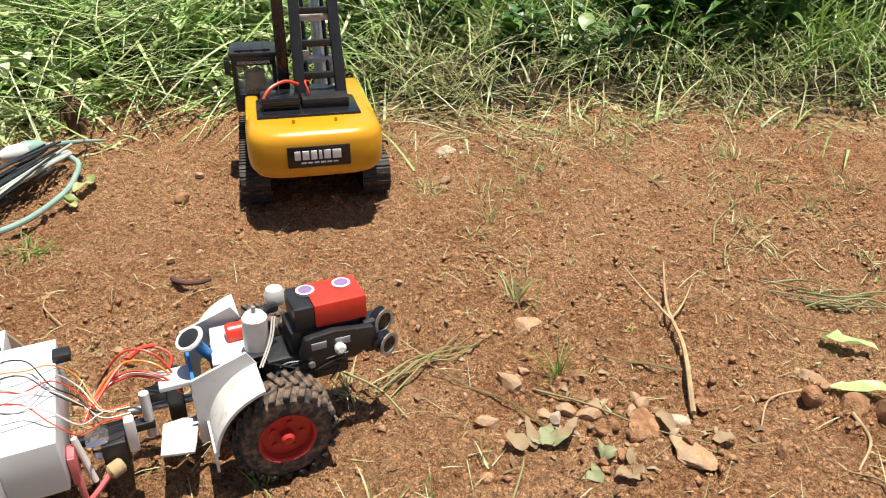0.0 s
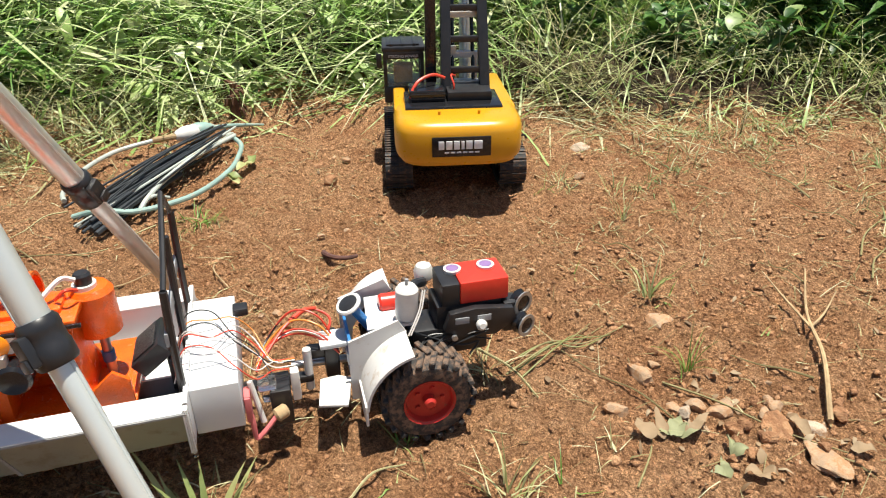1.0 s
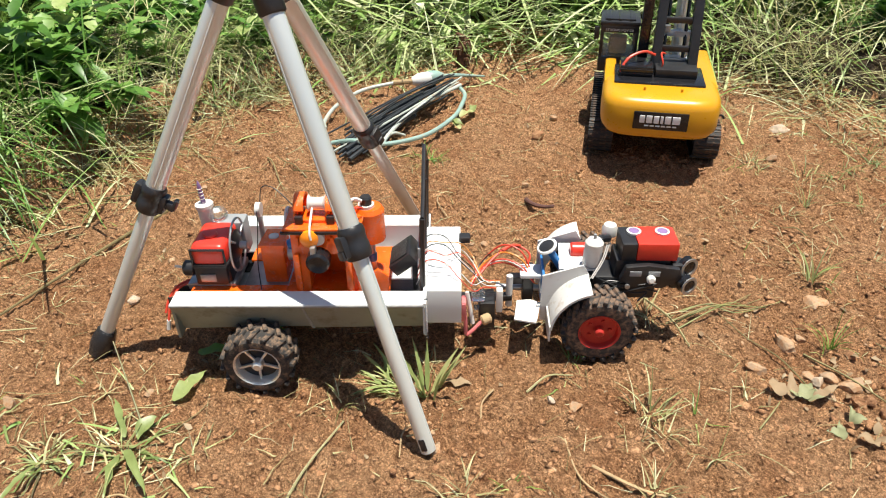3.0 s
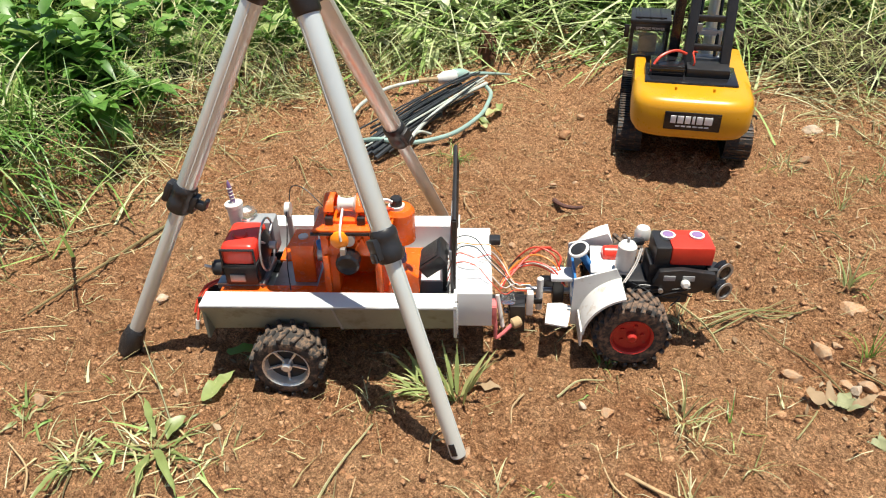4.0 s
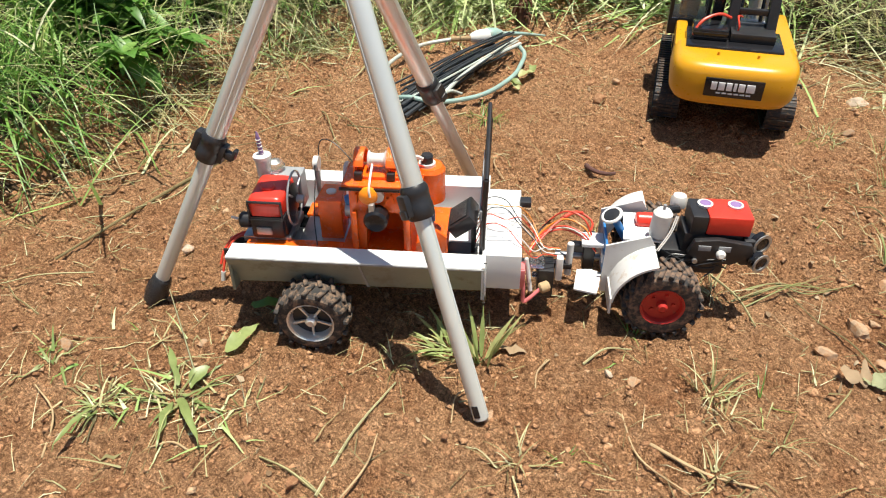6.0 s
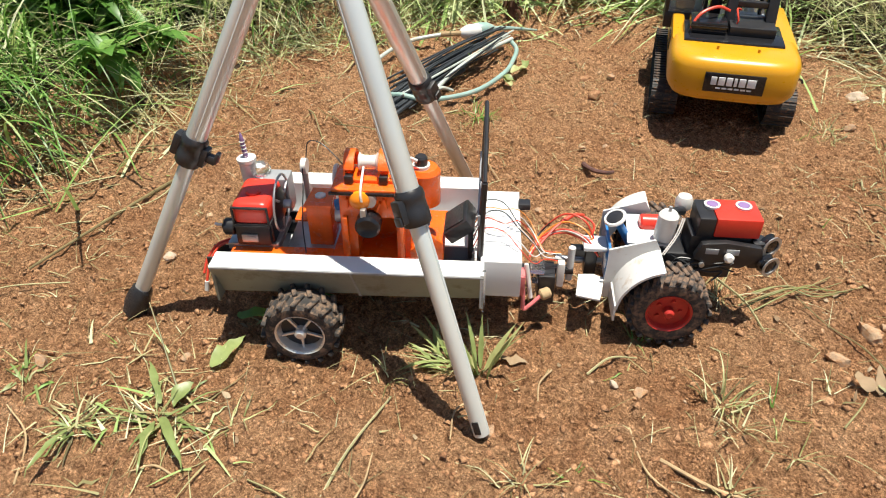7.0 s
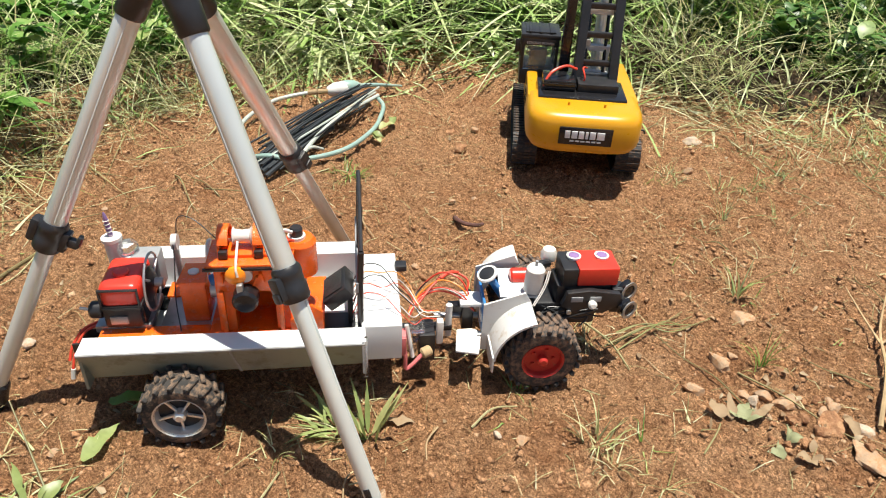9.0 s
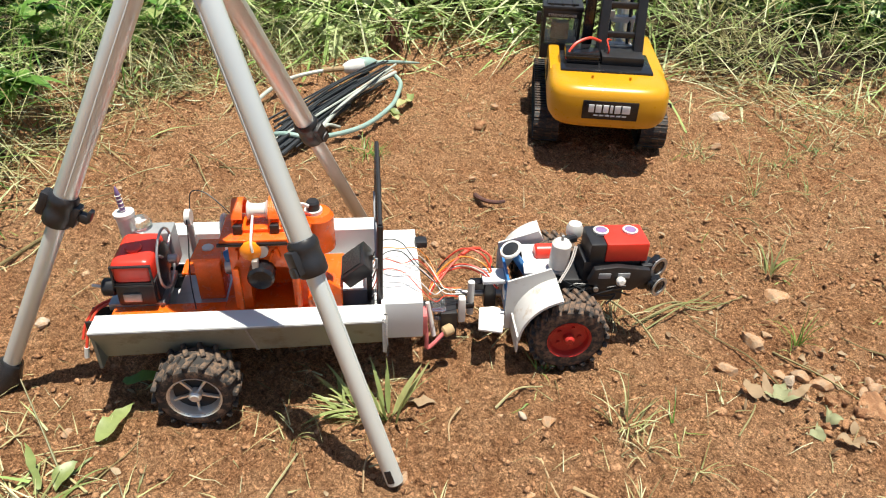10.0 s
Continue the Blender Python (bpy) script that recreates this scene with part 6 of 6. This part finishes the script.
for k in range(34):
    px, py, size = RNG.uniform(-0.85, 0.7), RNG.uniform(-0.3, 1.25), RNG.uniform(0.0045, 0.010)
    if beyond_edge(px, py) < -0.03:
        stone(px, py, (size, size * RNG.uniform(0.5, 0.9)), M_CLOD if k % 2 else M_PEBBLE, "reddish clod of earth" if k % 2 else "pale stone half sunk in the soil", 0.6, 70 + k)
stone(-0.24, -0.037, (0.010, 0.006), M_WHITESTONE, "flat pale stone chip on the soil", 0.4, 7)
stone(-0.481, -0.032, (0.0095, 0.007), M_WHITESTONE, "small whitish stone on the soil", 0.6, 8)
stone(-0.177, 0.374, (0.0065, 0.006), M_PEBBLE, seed=9)
stone(-0.190, 0.362, (0.005, 0.005), M_PEBBLE, seed=10)
stone(0.069, 0.139, (0.0055, 0.004), M_WHITESTONE, "small whitish stone on the soil", 0.5, 11)
stone(0.10, 0.93, (0.010, 0.007), M_PEBBLE, seed=12)
stone(-0.36, 0.83, (0.013, 0.010), M_CLOD, "dark clod of earth", 0.8, 13)
stone(-0.30, 0.76, (0.014, 0.012), M_CLOD, "dark clod of earth", 0.8, 14)


def litter(name, n, rmin, rmax, material, label, category, keep, power=3.0):
    """Many small broken lumps as one scattered mass."""
    x, y = scatter(n, -1.0, 1.0, -0.45, 1.5, keep)
    n = len(x)
    v0 = np.array(((1, 0, 0), (0, 1, 0), (-1, 0, 0), (0, -1, 0), (0, 0, 1), (0, 0, -1)), float)
    f0 = np.array(((0, 1, 4), (1, 2, 4), (2, 3, 4), (3, 0, 4), (1, 0, 5), (2, 1, 5), (3, 2, 5), (0, 3, 5)))
    r = rmin + (rmax - rmin) * RNG.uniform(0, 1, n) ** power
    co = v0[None] + RNG.uniform(-0.45, 0.45, (n, 6, 3))
    co *= r[:, None, None]
    a = RNG.uniform(0, 6.28, n)
    ca, sa = np.cos(a)[:, None], np.sin(a)[:, None]
    co = np.stack((co[..., 0] * ca - co[..., 1] * sa, co[..., 0] * sa + co[..., 1] * ca, co[..., 2] * 0.6), -1)
    co += np.stack((x, y, soil_height(x, y) - r * 0.05), 1)[:, None]
    faces = (f0[None] + np.arange(n)[:, None, None] * 6).reshape(-1, 3)
    return tagged(mesh_thing(name, co.reshape(-1, 3), faces, material, False), label, category, kind="stuff")


def clods(n, keep):
    """Larger broken clods with uneven faces, as one scattered mass."""
    x, y = scatter(n, -1.0, 0.95, -0.45, 1.4, keep)
    n = len(x)
    b = bmesh.new()
    bmesh.ops.create_icosphere(b, subdivisions=2, radius=1)
    v0 = np.array([v.co[:] for v in b.verts])
    f0 = np.array([[v.index for v in f.verts] for f in b.faces])
    b.free()
    r = 0.0022 + 0.0060 * RNG.uniform(0, 1, n) ** 4
    sx, sy = RNG.uniform(0.6, 1.3, n), RNG.uniform(0.6, 1.3, n)
    off = RNG.uniform(0, 50, n)[:, None]
    k = 0.55 + 0.55 * value_noise(v0[None, :, 0] * 1.6 + off + v0[None, :, 2], v0[None, :, 1] * 1.6 + off * 1.7, 11) + 0.45 * (value_noise(v0[None, :, 0] * 3.7 + off, v0[None, :, 1] * 3.7 + v0[None, :, 2] * 2 + off, 12) - 0.4)
    co = v0[None] * k[..., None] * r[:, None, None]
    co[..., 0] *= sx[:, None]
    co[..., 1] *= sy[:, None]
    co[..., 2] *= 0.8
    co += np.stack((x, y, soil_height(x, y) - r * 0.25), 1)[:, None]
    faces = (f0[None] + np.arange(n)[:, None, None] * len(v0)).reshape(-1, 3)
    return tagged(mesh_thing("broken_clods", co.reshape(-1, 3), faces, M_CRUMB, False), "uneven broken clods of dry reddish soil", "clods", kind="stuff")


clods(1700, lambda x, y: np.where(depth(x, y) < 0.05, 0.12 + 0.88 * clumpy(x, y, 6, 77) ** 1.5, 0))
litter("soil_clods", 110000, 0.0008, 0.0056, M_CRUMB, "small crumbly clods of reddish soil", "clods", lambda x, y: np.where(depth(x, y) < 0.1, 0.2 + 0.8 * clumpy(x, y, 5, 70), 0), 6.0)
litter("gravel", 700, 0.0008, 0.0032, M_PEBBLE, "small pale stones scattered in the soil", "gravel", lambda x, y: np.where(depth(x, y) < 0, 0.3 + 0.5 * clumpy(x, y, 3, 75), 0), 3.0)


# ---- loose leaves ----
def leaf_thing(px, py, length, width, az, rise, bow, material, label, z=0.004):
    co, faces = strips(np.array([[px, py, ground_z(px, py) + z]]), np.array([az]), np.array([rise]), np.array([length]), np.array([width]), np.array([bow]), 8, True, 0.35)
    co[:, 2] += 0.010 * (value_noise(co[:, 0] * 140, co[:, 1] * 140, 5) - 0.3)
    co[:, 0] += 0.006 * (value_noise(co[:, 0] * 110, co[:, 1] * 110, 6) - 0.5)
    co[:, 1] += 0.006 * (value_noise(co[:, 0] * 110, co[:, 1] * 110, 7) - 0.5)
    return tagged(mesh_thing("fallen_leaf", co, faces, material), label, "leaf", "leaves on the soil")


leaf_thing(-0.272, -0.118, 0.056, 0.017, 1.75, 0.22, 0.45, M_BROAD, "single green leaf blade lying on the soil")
leaf_thing(-0.045, 0.090, 0.032, 0.012, 0.4, 0.2, 0.4, M_DRYLEAF, "curled pale dry leaf beside a grass tuft")
for px, py, ln, wd, az, up, bow, m, what in (
        (0.299, 0.300, 0.029, 0.018, 1.4, 0.6, 0.9, M_PALELEAF, "wilted grey-green leaf in a small rosette"),
        (0.303, 0.304, 0.025, 0.014, 0.5, 0.7, 1.2, M_PALELEAF, "wilted grey-green leaf in a small rosette"),
        (0.297, 0.303, 0.024, 0.013, 2.6, 0.6, 1.2, M_PALELEAF, "wilted grey-green leaf in a small rosette"),
        (0.290, 0.298, 0.033, 0.012, 1.95, 0.7, 0.9, M_DRYLEAF, "curled tan leaf in a wilted rosette"),
        (0.311, 0.306, 0.033, 0.013, 0.9, 0.6, 0.8, M_DRYLEAF, "curled tan leaf in a wilted rosette"),
        (0.280, 0.288, 0.026, 0.018, 2.2, 0.2, 0.6, M_DRYLEAF, "flat tan leaf on the soil"),
        (0.418, 0.345, 0.030, 0.014, 2.2, 0.6, 1.2, M_DRYLEAF, "dry brown leaf curled on the soil"),
        (0.452, 0.330, 0.028, 0.013, 0.3, 0.6, 1.3, M_DRYLEAF, "dry brown leaf curled on the soil"),
        (-0.262, -0.187, 0.092, 0.011, -0.31, 0.55, 1.0, M_BLADE, "long broad green blade bent over onto the soil"),
        (-0.268, -0.194, 0.070, 0.008, -0.75, 0.5, 1.1, M_BLADE, "long broad green blade bent over onto the soil"),
        (-0.275, -0.180, 0.065, 0.008, 2.7, 0.4, 0.8, M_BLADE, "long broad green blade bent over onto the soil"),
        (-0.316, -0.255, 0.060, 0.007, -1.2, 0.5, 1.0, M_BLADE, "long broad green blade bent over onto the soil"),
        (-0.268, -0.170, 0.030, 0.018, 1.6, 0.7, 0.8, M_BLADE, "small green leaf in a grass tuft"),
        (-0.289, -0.039, 0.050, 0.014, 0.2, 0.9, 1.2, M_PALELEAF, "crinkled pale green leaf beside the trailer wheel"),
        (-0.320, -0.049, 0.055, 0.018, 0.6, 0.3, 0.7, M_LEAF, "green leaf in the trailer's shade")):
    leaf_thing(px, py, ln, wd, az, up, bow, m, what)
for k in range(7):
    leaf_thing(0.358 + 0.016 * math.cos(k * 2.1), 0.282 + 0.014 * math.sin(k * 2.1), 0.020, 0.011, k * 1.7, 0.8, 1.5, M_PALELEAF if k % 3 else M_DRYLEAF, "shrivelled grey-green leaf on the soil")
lx, ly = scatter(240, 0.22, 0.56, 0.22, 0.44, lambda x, y: 0.55 * np.exp(-((x - 0.38) / 0.10) ** 2 - ((y - 0.33) / 0.07) ** 2))
grow("leaf_litter", lx, ly, 0.001, 0.006, 0.016, 0.003, 0.009, (-0.2, 1.3), (0.6, 2.6), M_DRYLEAF, "crumbled dry leaves strewn on the soil", "leaf litter", leaf=True, nseg=4)
lx, ly = scatter(260, -0.8, 0.9, -0.4, 1.3, lambda x, y: np.where(depth(x, y) < 0, 0.5, 0))
grow("leaf_crumbs", lx, ly, 0.001, 0.005, 0.014, 0.003, 0.007, (-0.2, 0.6), (0.2, 1.2), M_DRYLEAF, "small bits of dry leaf strewn on the soil", "leaf litter", leaf=True, nseg=3)
leaf_thing(0.590, 0.440, 0.075, 0.019, 0.0, 0.25, 0.5, M_WILT, "fresh green leaf lying on the soil")
leaf_thing(0.600, 0.525, 0.060, 0.020, -0.4, 0.3, 0.6, M_WILT, "fresh green leaf lying on the soil")
for k in range(4):
    leaf_thing(-0.492 + 0.012 * k, 0.710 + 0.03 * (k % 3), 0.042, 0.016, 0.3 + k * 0.9, 0.5, 1.3, M_TANGLE if k % 2 else M_BLADE, "wilted leaf beside the tubes", 0.012)


def curled_twig():
    P = [(-0.185, 0.515, 0.006), (-0.175, 0.505, 0.010), (-0.158, 0.500, 0.011), (-0.142, 0.507, 0.010), (-0.138, 0.522, 0.006)]
    return tagged(part("curled_twig", tube(P, 0.0042, 8, r1=0.0028), M_WORM), "curled dark reddish twig on the soil", "twig")


curled_twig()


def withered_stem():
    w = thing("withered_plant", pose(-0.690, 1.05, ground_z(-0.690, 1.05)), "dark withered plant stem standing in the soil", "plant stem")
    part("stem", tube([(0, -0.005, -0.004), (-0.004, 0, 0.04), (0.002, 0.002, 0.075)], 0.012, 8, r1=0.005), M_CHAR, w)
    for k in range(14):
        a, z = k * 0.73, 0.012 + 0.0045 * k
        c, d = math.cos(a), math.sin(a)
        part("withered_leaf", tube([(0, 0, z), (0.016 * c, 0.016 * d, z + 0.006), (0.024 * c, 0.024 * d, z - 0.012)], 0.0055, 5, r1=0.002, per=3), M_CHAR, w)
    return w


withered_stem()

# cut grass lying flat round the front tufts
x, y = scatter(600, -0.46, -0.16, -0.32, -0.10, lambda x, y: 0.5 * np.exp(-((x + 0.29) / 0.09) ** 2 - ((y + 0.205) / 0.05) ** 2))
grow("flattened_straw", x, y, 0.002, 0.02, 0.075, 0.0009, 0.0024, (0.0, 0.35), (0.1, 0.8), M_STRAW, "flattened dry grass round the green tufts", "straw")
x, y = scatter(160, -0.46, -0.16, -0.32, -0.10, lambda x, y: 0.6 * np.exp(-((x + 0.30) / 0.09) ** 2 - ((y + 0.20) / 0.05) ** 2))
grow("flattened_grass", x, y, 0.002, 0.02, 0.06, 0.0018, 0.0042, (0.05, 0.5), (0.3, 1.1), M_WILT, "wilting grass blades lying round the tufts", "grass")
